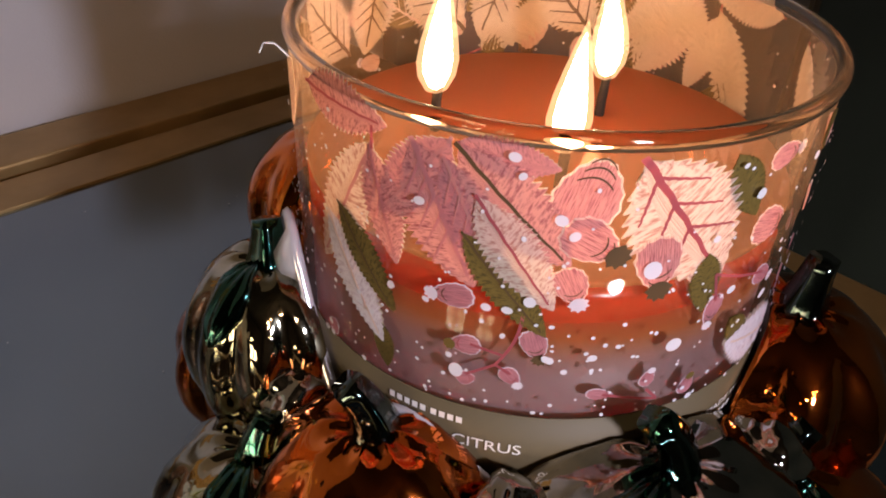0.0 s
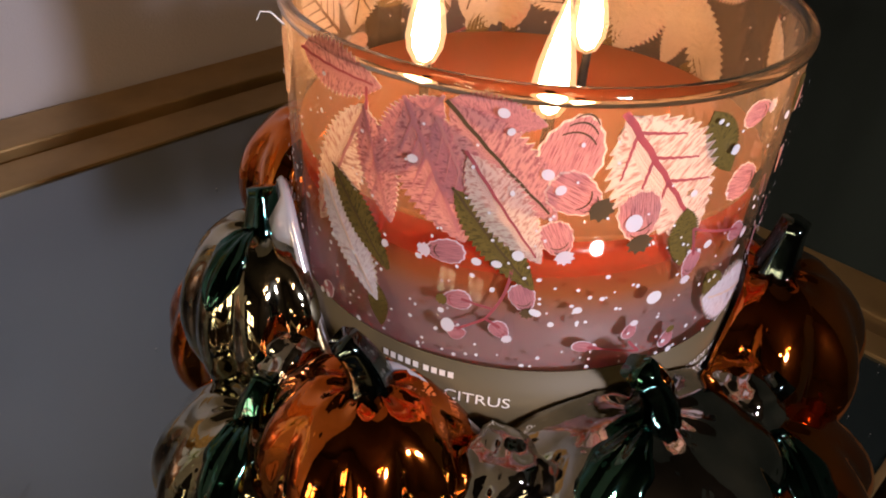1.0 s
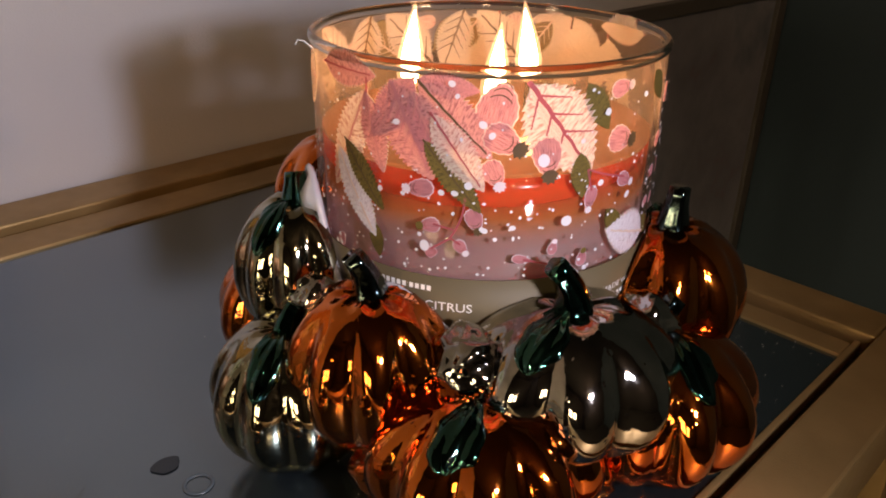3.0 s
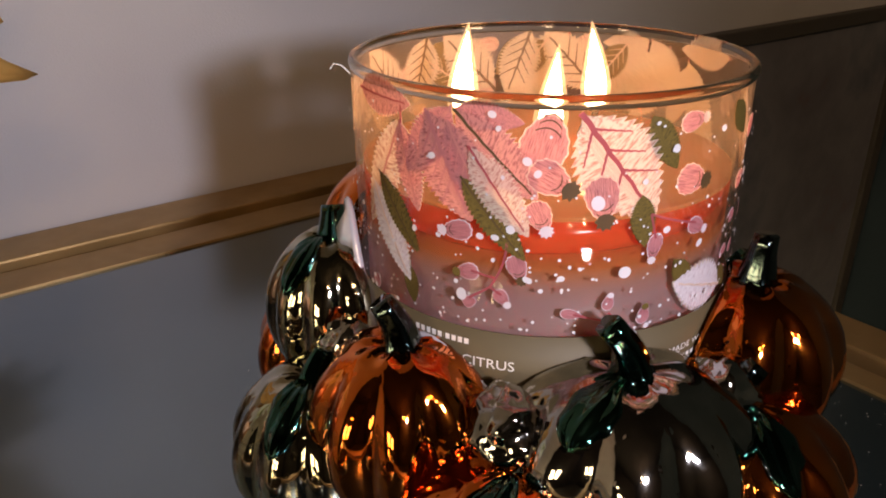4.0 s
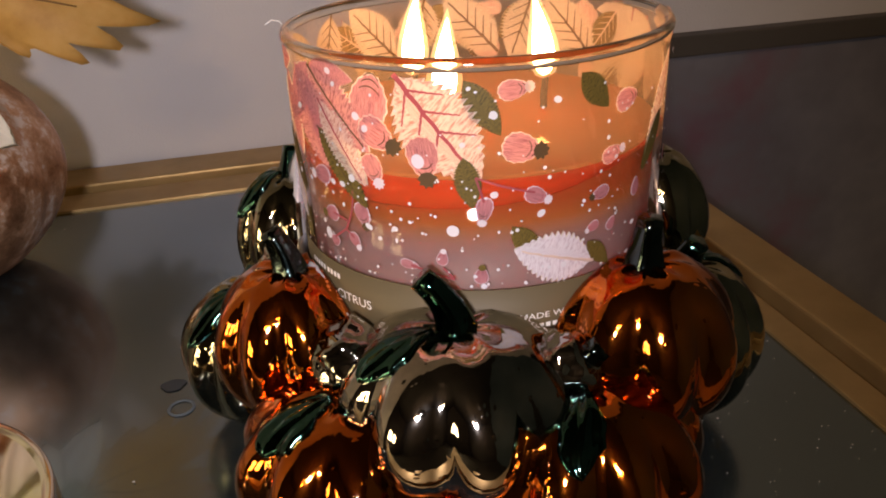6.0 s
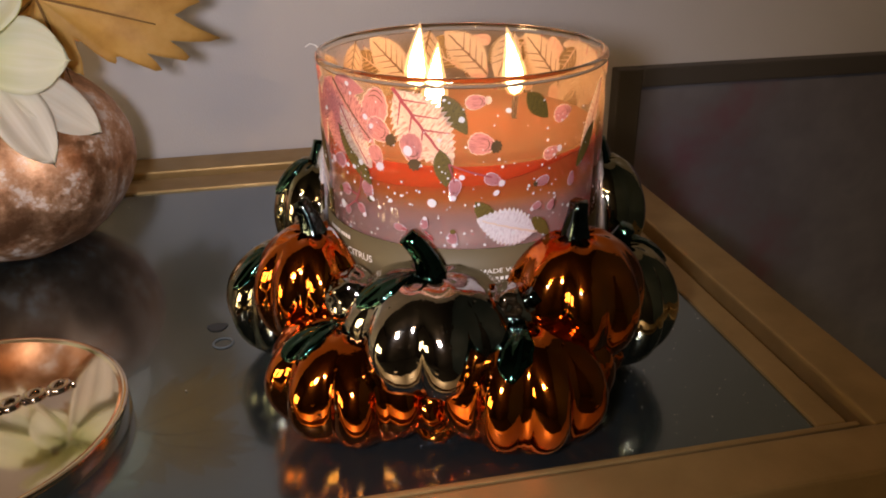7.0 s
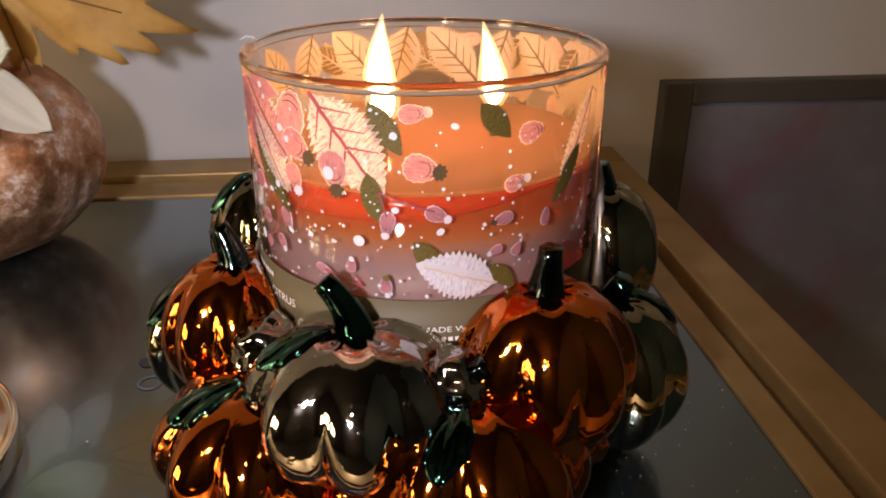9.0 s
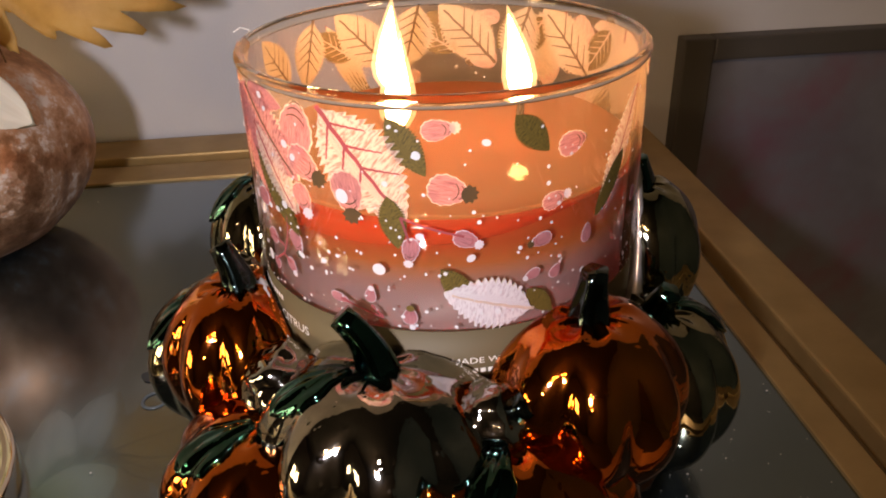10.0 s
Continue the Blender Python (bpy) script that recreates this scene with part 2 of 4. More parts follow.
def part(name, bm, mat, parent, label="", smooth=True):
    ob = link_mesh(name, bm, mat, smooth)
    ob.parent = parent
    return tagged(ob, label)


def thing(name, label, category, m=Matrix(), group="", kind=""):
    ob = new(name)
    ob.empty_display_size = 0.02
    ob.matrix_world = m
    return tagged(ob, label, category, group, kind)


def box(bm, lo, hi, bevel=0.0):
    r = bmesh.ops.create_cube(bm, size=1.0)
    for v in r["verts"]:
        v.co = Vector([a + (b - a) * (c + 0.5) for a, b, c in zip(lo, hi, v.co)])
    if bevel:
        es = list({e for v in r["verts"] for e in v.link_edges})
        bmesh.ops.bevel(bm, geom=es, offset=bevel, segments=2, profile=0.6, affect="EDGES")
    return bm


def lathe(profile, n=64, closed=False):
    """A body of revolution from (radius, height) pairs."""
    bm = bmesh.new()
    rings = []
    for r, z in profile:
        if r < 1e-6:
            rings.append([bm.verts.new((0, 0, z))])
        else:
            rings.append([bm.verts.new((r * math.cos(a), r * math.sin(a), z)) for a in (2 * math.pi * k / n for k in range(n))])
    pairs = list(zip(rings, rings[1:])) + ([(rings[-1], rings[0])] if closed else [])
    for a, b in pairs:
        for k in range(n):
            q = [a[k % len(a)], a[(k + 1) % len(a)], b[(k + 1) % len(b)], b[k % len(b)]]
            q = list(dict.fromkeys(q))
            if len(q) > 2:
                bm.faces.new(q)
    bmesh.ops.recalc_face_normals(bm, faces=bm.faces)
    return bm


def tube(bm, pts, radii, n=10, ridge=0.0):
    """A tube along points, with caps; ridge makes the section lobed."""
    pts = [Vector(p) for p in pts]
    rings = []
    side = Vector((1, 0, 0))
    for i, p in enumerate(pts):
        d = (pts[min(i + 1, len(pts) - 1)] - pts[max(i - 1, 0)]).normalized()
        side = (side - d * side.dot(d)).normalized() if abs(side.dot(d)) < 0.98 else d.orthogonal().normalized()
        up = d.cross(side)
        rings.append([bm.verts.new(p + (side * math.cos(a) + up * math.sin(a)) * radii[i] * (1 + ridge * math.cos(5 * a)))
                      for a in (2 * math.pi * k / n for k in range(n))])
    for a, b in zip(rings, rings[1:]):
        for k in range(n):
            bm.faces.new((a[k], a[(k + 1) % n], b[(k + 1) % n], b[k]))
    bm.faces.new(rings[0][::-1]), bm.faces.new(rings[-1])
    bmesh.ops.recalc_face_normals(bm, faces=bm.faces)
    return bm


# ---------------------------------------------------------------- the room
def wall(name, lo, hi, mat, label):
    bm = box(bmesh.new(), lo, hi)
    return tagged(link_mesh(name, bm, mat, False), label, "wall", kind="structure")


WALL_Y = 0.268
wall("wall_north", (-2.6, WALL_Y, -0.78), (2.2, WALL_Y + 0.1, 1.75), M_WALL, "plain pale lilac-grey painted wall behind the table")
wall("wall_south", (-2.6, -2.7, -0.78), (2.2, -2.6, 1.75), M_ROOM, "unseen wall, near-black to stand for an unlit room")
# Added close wall, coloured dark in place of the shade on the right.
wall("shade_wall_east", (0.84, -2.6, -0.78), (0.94, WALL_Y, 1.75), M_EAST_SHADE, "added wall, its dark teal put in for the shade beyond the picture")
tagged(link_mesh("floor", box(bmesh.new(), (-2.6, -2.7, -0.80), (2.2, WALL_Y, -0.78)), M_FLOOR, False), "dark floor lost in the shade below the table", "floor", kind="structure")
tagged(link_mesh("ceiling", box(bmesh.new(), (-2.6, -2.7, 1.75), (2.2, WALL_Y + 0.1, 1.80)), M_ROOM, False), "unseen plain ceiling, near-black to stand for an unlit room", "ceiling", kind="structure")

# West wall with two small lit windows of four panes, which the glass pumpkins mirror.
WX, WZ, WW, WH = -2.5, 0.22, 0.20, 0.27
WINDOWS = (-1.12, -0.52)
bm = bmesh.new()
for y0, y1 in ((-2.6, WINDOWS[0] - WW), (WINDOWS[0] + WW, WINDOWS[1] - WW), (WINDOWS[1] + WW, WALL_Y)):
    box(bm, (WX - 0.1, y0, -0.78), (WX, y1, 1.75))
for wy in WINDOWS:
    box(bm, (WX - 0.1, wy - WW, -0.78), (WX, wy + WW, WZ - WH))
    box(bm, (WX - 0.1, wy - WW, WZ + WH), (WX, wy + WW, 1.75))
tagged(link_mesh("wall_west", bm, M_ROOM, False), "unseen near-black wall with two lit windows", "wall", kind="structure")
M_PANE = mat_glow("lamplit_pane", (1.0, 0.82, 0.42), 22.0)
for k, wy in enumerate(WINDOWS):
    window = thing("window_%d" % (k + 1), "small window with yellow lamplight behind its panes", "window", kind="structure")
    bm = bmesh.new()
    for lo, hi in (((-WW, -WH), (-WW + 0.03, WH)), ((WW - 0.03, -WH), (WW, WH)), ((-WW + 0.03, WH - 0.03), (WW - 0.03, WH)), ((-WW + 0.03, -WH), (WW - 0.03, -WH + 0.03)),
                   ((-0.025, -WH + 0.03), (0.025, WH - 0.03)), ((-WW + 0.03, -0.025), (-0.025, 0.025)), ((0.025, -0.025), (WW - 0.03, 0.025))):
        box(bm, (WX - 0.06, wy + lo[0], WZ + lo[1]), (WX - 0.02, wy + hi[0], WZ + hi[1]))
    part("window_frame", bm, M_ROOM, window, smooth=False)
    for sy in (-1, 1):
        for sz in (-1, 1):
            cy, cz = wy + sy * (WW - 0.005) / 2, WZ + sz * (WH - 0.005) / 2
            part("pane", box(bmesh.new(), (WX - 0.05, cy - (WW - 0.055) / 2, cz - (WH - 0.055) / 2), (WX - 0.045, cy + (WW - 0.055) / 2, cz + (WH - 0.055) / 2)), M_PANE, window, smooth=False)

# ---------------------------------------------------------------- framed picture on the wall beside the table
PX0, PX1, PZ0, PZ1, PW, PH = 0.1752, 0.825, -0.55, 0.0480, 0.0197, 0.0142
picture = thing("framed_picture", "large grey-brown framed abstract canvas in greys and faded pink", "picture")
for lo, hi in (((PX0, PZ0), (PX0 + PW, PZ1)), ((PX1 - PW, PZ0), (PX1, PZ1)), ((PX0 + PW, PZ1 - PH), (PX1 - PW, PZ1)), ((PX0 + PW, PZ0), (PX1 - PW, PZ0 + PH))):
    bm = box(bmesh.new(), (lo[0], WALL_Y - 0.014, lo[1]), (hi[0], WALL_Y - 0.001, hi[1]), 0.0015)
    part("frame_bar", bm, M_FRAME, picture, smooth=False)
part("canvas", box(bmesh.new(), (PX0 + PW, WALL_Y - 0.008, PZ0 + PH), (PX1 - PW, WALL_Y - 0.002, PZ1 - PH)), M_CANVAS, picture, "grey canvas with faded pink strokes", smooth=False)

# ---------------------------------------------------------------- the table
TX0, TX1, TY0, TY1 = -0.72, 0.1458, -0.1134, 0.2630
IX0, IX1, IY0, IY1, RH = -0.70, 0.1240, -0.0925, 0.2338, 0.0044
table = thing("console_table", "bronze metal console table with a dark glass top", "table")


def rail(lo, hi, bevel=0.0012):
    part("rail", box(bmesh.new(), lo, hi, bevel), M_BRONZE, table, smooth=False)


rail((TX0, TY0, -0.022), (TX1, IY0, RH))
rail((TX0, IY1, -0.022), (TX1, TY1, RH))
rail((IX1, IY0 + 0.0003, -0.022), (TX1, IY1 - 0.0003, RH - 0.0002))
rail((TX0, IY0 + 0.0003, -0.022), (IX0, IY1 - 0.0003, RH - 0.0002))
# A lower bead inside the rails that holds the glass.
GX, GYF, GYB = 0.1068, -0.0862, 0.2050  # edges of the open glass
part("groove", box(bmesh.new(), (IX0, IY0, -0.012), (IX1, IY1, -0.0045)), Mat("dark_groove", (0.14, 0.10, 0.055), 0.6).m, table, "dark gap between rail and glass", smooth=False)
for lo, hi in (((IX0, IY0 + 0.004, -0.0045), (IX1 - 0.002, GYF, 0.0012)), ((IX0, GYB, -0.0045), (IX1 - 0.002, IY1 - 0.006, 0.0014)),
               ((GX, GYF + 0.0002, -0.0045), (IX1 - 0.006, GYB - 0.0002, 0.0013))):
    part("bead", box(bmesh.new(), lo, hi, 0.0006), M_BRONZE, table, smooth=False)
part("glass_top", box(bmesh.new(), (IX0, GYF, -0.0045), (GX, GYB, 0.0)), M_TOP, table, "dark grey reflective glass", smooth=False)
for x in (TX0 + 0.002, TX1 - 0.024):
    for y in (TY0 + 0.002, TY1 - 0.024):
        part("leg", box(bmesh.new(), (x, y, -0.78), (x + 0.022, y + 0.022, -0.022), 0.0012), M_BRONZE, table, smooth=False)

# A dried water ring on the glass.
ring = lathe([(0.0034, 0.0002), (0.0037, 0.0006), (0.0042, 0.0006), (0.0045, 0.0002)], 32)
ob = link_mesh("water_ring", ring, Mat("dried_water", (0.085, 0.105, 0.12), 0.25).m)
ob.matrix_world = pose(-0.0988, 0.0160, 0)
tagged(ob, "small dried round water ring on the glass", "stain")
# Flat dark patch that paints the shadow of the water ring.
bm = bmesh.new()
bm.faces.new([bm.verts.new((0.0042 * math.cos(q) * (1 + 0.15 * math.sin(3 * q)), 0.0034 * math.sin(q), 0.0004)) for q in (2 * math.pi * i / 24 for i in range(24))])
ob = link_mesh("ring_shadow", bm, Mat("ring_shadow_tone", (0.030, 0.036, 0.042), 0.5).m)
ob.matrix_world = pose(-0.1020, 0.0296, 0)
tagged(ob, "painted shadow of the water ring on the glass", "stain")


# ---------------------------------------------------------------- glass pumpkins of the candle holder
def pumpkin_shape(R, H, lobes, depth, dimple=0.16):
    """The surface of a ribbed pumpkin as a function of turn and polar angle; its centre is at the origin."""
    def at(phi, th, lift=0.0):
        rib = min(1.0, (math.cos(lobes * phi / 2) ** 2 + 0.008) ** 0.46)
        r = (R + lift) * math.sin(th) ** 0.96 * (1 - depth * (1 - rib) * math.sin(th) ** 0.9)
        z = (H / 2 + lift) * math.cos(th) * (1 + 0.05 * (1 - rib))
        z -= math.copysign(dimple * H * math.exp(-(r / (0.30 * R)) ** 2), math.cos(th)) * (0.97 + 0.06 * rib)
        return Vector((r * math.cos(phi), r * math.sin(phi), z))
    return at


def pumpkin_mesh(at, lobes, rows=24, per=8, shape=None):
    n = lobes * per
    bm = bmesh.new()
    put = (lambda p, t: shape(at(p, t))) if shape else at
    rings = [[bm.verts.new(put(2 * math.pi * k / n, math.pi * i / rows)) for k in range(n)] for i in range(1, rows)]
    top, low = bm.verts.new(put(0, 1e-4)), bm.verts.new(put(0, math.pi - 1e-4))
    for a, b in zip(rings, rings[1:]):
        for k in range(n):
            bm.faces.new((a[k], b[k], b[(k + 1) % n], a[(k + 1) % n]))
    for k in range(n):
        bm.faces.new((top, rings[0][k], rings[0][(k + 1) % n]))
        bm.faces.new((low, rings[-1][(k + 1) % n], rings[-1][k]))
    bmesh.ops.recalc_face_normals(bm, faces=bm.faces)
    return bm


def stem_mesh(base, length, r, bend, turn):
    bm = bmesh.new()
    pts, radii = [], []
    for i in range(7):
        s = i / 6
        off = bend * s * s * length
        pts.append(Vector(base) + Vector((off * math.cos(turn), off * math.sin(turn), length * s)))
        radii.append(r * (1.35 - 0.75 * s ** 0.6 + 0.22 * max(0, s - 0.7)))
    return tube(bm, pts, radii, 20, 0.09)


def flap_mesh(at, phi, spread, t0, t1, lift):
    """A leaf that lies on the pumpkin: wide near the stem, pointed at its end, with a thickness."""
    bm = bmesh.new()
    rows, cols = 14, 12
    grid = []
    for side in (lift, -0.0004):
        g = []
        for i in range(rows + 1):
            s = i / rows
            w = spread * (math.sin(math.pi * min(1, 0.18 + 0.82 * s)) ** 0.7) * (1 + 0.06 * math.sin(s * 19)) + 0.01
            g.append([bm.verts.new(at(phi + w * (2 * j / cols - 1), t0 + (t1 - t0) * s, side + (0.0005 * (1 - abs(2 * j / cols - 1)) + 0.0006 * abs(math.sin(1.5 * math.pi * (2 * j / cols - 1) + 2.5 * s)) if side > 0 else 0))) for j in range(cols + 1)])
        grid.append(g)
    for g in grid:
        for i in range(rows):
            for j in range(cols):
                bm.faces.new((g[i][j], g[i + 1][j], g[i + 1][j + 1], g[i][j + 1]))
    a, b = grid
    edge = [(i, 0) for i in range(rows)] + [(rows, j) for j in range(cols)] + [(i, cols) for i in range(rows, 0, -1)] + [(0, j) for j in range(cols, 0, -1)]
    for (i, j), (k, l) in zip(edge, edge[1:] + edge[:1]):
        bm.faces.new((a[i][j], a[k][l], b[k][l], b[i][j]))
    bmesh.ops.recalc_face_normals(bm, faces=bm.faces)
    return bm


holder = thing("candle_holder", "mirrored glass candle holder of clustered amber and silver pumpkins", "candle holder")


def holder_pumpkin(az, rad, top, R, H, mat, stem=0.017, bend=0.35, turn=None, leaf=None, lobes=8, spin=0.0, lean=0.0, dim=0.06, depth=0.17, spread=0.34, reach=1.1):
    """One pumpkin of the holder, grown into the cup at its back: az and rad give its middle, top the foot of its stem."""
    surf = pumpkin_shape(R, H, lobes, depth, dim)
    a = radians(az)
    m = pose(rad * math.cos(a), rad * math.sin(a), top - H / 2 + dim * H * 0.8) @ pose(0, 0, 0, 0, lean * math.cos(a), 0) @ pose(0, 0, 0, -lean * math.sin(a), 0, 0)
    m = m @ pose(0, 0, 0, 0, 0, az + spin)
    back = m.inverted()

    def shape(p):
        q = m @ p
        r = math.hypot(q.x, q.y)
        if r < 0.0528:
            q.x, q.y = q.x * 0.0528 / r, q.y * 0.0528 / r
        q.z = max(q.z, 0.0006)
        return back @ q

    body = part("pumpkin", pumpkin_mesh(surf, lobes, shape=shape), mat, holder, "amber mirrored glass" if mat is M_ORANGE else "olive-gold mirrored glass" if mat is M_OLIVE else "smoky silver mirrored glass")
    body.matrix_world = m
    foot = surf(0, 1e-3)
    t = radians((turn if turn is not None else az + 180) - az - spin)
    part("stem", stem_mesh((0, 0, foot.z - 0.001), stem, 0.0044, bend, t), M_DARK if mat is M_ORANGE else M_GREEN, body, "dark green mirrored glass")
    if leaf is not None:
        part("leaf", flap_mesh(lambda p, th, up=0.0: shape(surf(p, th, up)), radians(leaf - az - spin), spread, 0.20, reach, 0.0004), M_GREEN, body, "dark green mirrored glass")
    return body


# Upper tier.
holder_pumpkin(-166.0, 0.0595, 0.0605, 0.0240, 0.049, M_ORANGE, stem=0.0130, turn=150, bend=0.35, lobes=9, depth=0.18)
holder_pumpkin(-112.5, 0.0590, 0.0597, 0.0300, 0.043, M_SILVER, stem=0.0150, lobes=8, turn=165, bend=0.50, leaf=-168, spin=22.5, depth=0.185, spread=0.34, reach=1.0)
holder_pumpkin(-63.0, 0.0588, 0.0670, 0.0252, 0.049, M_ORANGE, stem=0.0140, turn=-60, bend=0.05, lobes=8, depth=0.18, spin=10)
holder_pumpkin(3, 0.0570, 0.0730, 0.0205, 0.049, M_OLIVE, stem=0.010, turn=200, bend=0.2, depth=0.14)
holder_pumpkin(55, 0.0580, 0.0730, 0.0225, 0.046, M_ORANGE)
holder_pumpkin(104, 0.0590, 0.0760, 0.0225, 0.046, M_ORANGE)
holder_pumpkin(154, 0.0580, 0.0730, 0.0205, 0.048, M_OLIVE, stem=0.010, turn=60, bend=0.2, leaf=-165, lobes=10, depth=0.14)
# Lower tier, standing on the glass.
holder_pumpkin(174, 0.0700, 0.0450, 0.0245, 0.047, M_OLIVE, stem=0.008, leaf=-150, lobes=10, depth=0.14)
holder_pumpkin(-135, 0.0665, 0.0415, 0.0325, 0.044, M_ORANGE, stem=0.009, leaf=-158, lobes=10, depth=0.20, spread=0.34, reach=1.0)
holder_pumpkin(-85, 0.0640, 0.0455, 0.0320, 0.048, M_ORANGE, stem=0.011, turn=-30, bend=0.45, leaf=-112, lobes=10, depth=0.20, spread=0.30, reach=1.0)
holder_pumpkin(-31, 0.0605, 0.0510, 0.0245, 0.051, M_OLIVE, stem=0.010, leaf=10, turn=-60, depth=0.18, lobes=9)
holder_pumpkin(26, 0.0660, 0.0440, 0.0240, 0.046, M_ORANGE, stem=0.008)
holder_pumpkin(80, 0.0660, 0.0440, 0.0240, 0.046, M_SILVER, stem=0.008)
holder_pumpkin(130, 0.0670, 0.0430, 0.0240, 0.046, M_ORANGE, stem=0.008)


def knob(az, rad, z, r, mat, seed):
    """A small fused lump of glass that fills a gap between pumpkins."""
    bm = bmesh.new()
    bmesh.ops.create_icosphere(bm, subdivisions=4, radius=r)
    for v in bm.verts:
        d = v.co.normalized()
        v.co *= 1 + 0.22 * noise.noise(d * 1.9 + Vector((seed, 0, 0))) + 0.10 * noise.noise(d * 5.0 + Vector((0, seed, 0)))
    ob = part("knob", bm, mat, holder, "fused lump of amber mirrored glass" if mat is M_ORANGE else "fused lump of silver mirrored glass")
    ob.matrix_world = pose(rad * math.cos(radians(az)), rad * math.sin(radians(az)), z)


for k, (az, rad, z, r, mat) in enumerate((
        (-111, 0.0660, 0.0160, 0.0120, M_ORANGE), (-119, 0.0735, 0.0230, 0.0080, M_ORANGE), (-102, 0.0735, 0.0240, 0.0080, M_ORANGE), (-110, 0.0690, 0.0100, 0.0078, M_ORANGE),
        (-139, 0.0610, 0.0450, 0.0105, M_SILVER), (-88, 0.0620, 0.0480, 0.0090, M_SILVER), (-155, 0.0680, 0.0130, 0.0120, M_ORANGE), (-55, 0.0640, 0.0200, 0.0095, M_ORANGE),
        (-49, 0.0620, 0.0450, 0.0080, M_ORANGE), (-171, 0.0640, 0.0300, 0.0090, M_ORANGE), (170, 0.0600, 0.0500, 0.0080, M_SILVER))):
    knob(az, rad, z, r, mat, 3.7 * k)

# The cup that the pumpkins are joined to; its lip rises behind each upper pumpkin.
n = 128
bm = bmesh.new()
TOPS = [(-163, 0.062), (-112, 0.0585), (-63, 0.066), (3, 0.084), (55, 0.078), (104, 0.080), (154, 0.084)]
rows = []
for k in range(n):
    a = 2 * math.pi * k / n
    lip = 0.041
    for az, z in TOPS:
        d = (math.degrees(a) - az + 180) % 360 - 180
        lip = max(lip, 0.041 + (z - 0.041) * math.exp(-(d / 21.0) ** 2))
    col = []
    for r, z in ((0.050, 0.0045), (0.0575, 0.0045), (0.0588, 0.012), (0.0588, 0.019), (0.0588, 0.026), (0.0585, 0.032), (0.0575, 0.037), (0.0560, lip - 0.006), (0.0548, lip - 0.0008), (0.0538, lip), (0.0527, lip - 0.001), (0.0524, 0.0365), (0.050, 0.0345)):
        if 0.0555 < r < 0.059 and z > 0.01:
            r += 0.0045 * noise.noise(Vector((60 * math.cos(a) * 0.055 * 2.4, 60 * math.sin(a) * 0.055 * 2.4, z * 150)))
        col.append(bm.verts.new((r * math.cos(a), r * math.sin(a), z)))
    rows.append(col)
for k in range(n):
    a, b = rows[k], rows[(k + 1) % n]
    for i in range(len(a) - 1):
        bm.faces.new((a[i], b[i], b[i + 1], a[i + 1]))
bm.faces.new([r[-1] for r in rows]), bm.faces.new([r[0] for r in rows][::-1])
bmesh.ops.recalc_face_normals(bm, faces=bm.faces)
part("cup", bm, M_CUP, holder, "pale silver mirrored glass")
part("base", lathe([(0, 0.0), (0.054, 0.0), (0.055, 0.002), (0.054, 0.0045), (0, 0.0045)], 64), M_PLASTER, holder, "white unsilvered foot")

# ---------------------------------------------------------------- the candle
CB, CR, CT = 0.0350, 0.0510, 0.1197
candle = thing("candle", "lit three-wick candle in a printed glass jar", "candle")
jar = part("jar", lathe([(0.0, CB), (0.046, CB), (0.0500, CB + 0.002), (CR, CB + 0.006), (CR, CT - 0.0022), (CR - 0.0017, CT - 0.0022), (CR - 0.0020, CB + 0.008), (0.046, CB + 0.005), (0, CB + 0.005)], 128),
           M_JAR, candle, "clear glass with a peach film put in for the candle's glow")
M_RIM = Mat("rim_glass", (1.0, 0.90, 0.78), 0.02, IOR=1.45, Transmission_Weight=1.0).m
rim = [(CR - 0.0006 + 0.0014 * math.cos(q), CT - 0.0008 + 0.0016 * math.sin(q)) for q in (2 * math.pi * i / 14 for i in range(14))]
part("rim", lathe(rim, 128, True), M_RIM, jar, "rounded clear glass rim")
WAX_R, MELT_Z, WAX_Z = CR - 0.0022, 0.0850, 0.0925


def melt_edge(a):
    """Height of the line between melted and solid wax round the jar: the pool is shallow on one side."""
    d = (math.degrees(a) + 48 + 180) % 360 - 180
    return MELT_Z + 0.0062 * math.exp(-(d / 32.0) ** 2) + 0.0006 * math.sin(3 * a)


def uneven(profile, n=96):
    """A body of revolution whose heights are given by functions of the turn."""
    bm = bmesh.new()
    rows = [[bm.verts.new((r * math.cos(a), r * math.sin(a), f(a))) for a in (2 * math.pi * k / n for k in range(n))] for r, f in profile]
    for p, q in zip(rows, rows[1:]):
        for k in range(n):
            bm.faces.new((p[k], p[(k + 1) % n], q[(k + 1) % n], q[k]))
    bm.faces.new(rows[0][::-1]), bm.faces.new(rows[-1])
    bmesh.ops.recalc_face_normals(bm, faces=bm.faces)
    return bm


part("wax", uneven([(0.0455, lambda a: CB + 0.0052), (WAX_R, lambda a: CB + 0.009), (WAX_R, melt_edge), (0.043, lambda a: melt_edge(a) - 0.003), (0.02, lambda a: MELT_Z - 0.004)]), M_WAX, candle, "mauve-pink solid wax with the melt's glow painted near its top")
part("melted_wax", uneven([(0.02, lambda a: MELT_Z - 0.0036), (0.043, lambda a: melt_edge(a) - 0.0026), (WAX_R, lambda a: melt_edge(a) + 0.0003), (WAX_R, lambda a: WAX_Z - 0.0002), (0.02, lambda a: WAX_Z - 0.0002)]), M_MELT, candle, "translucent red-orange melted wax")
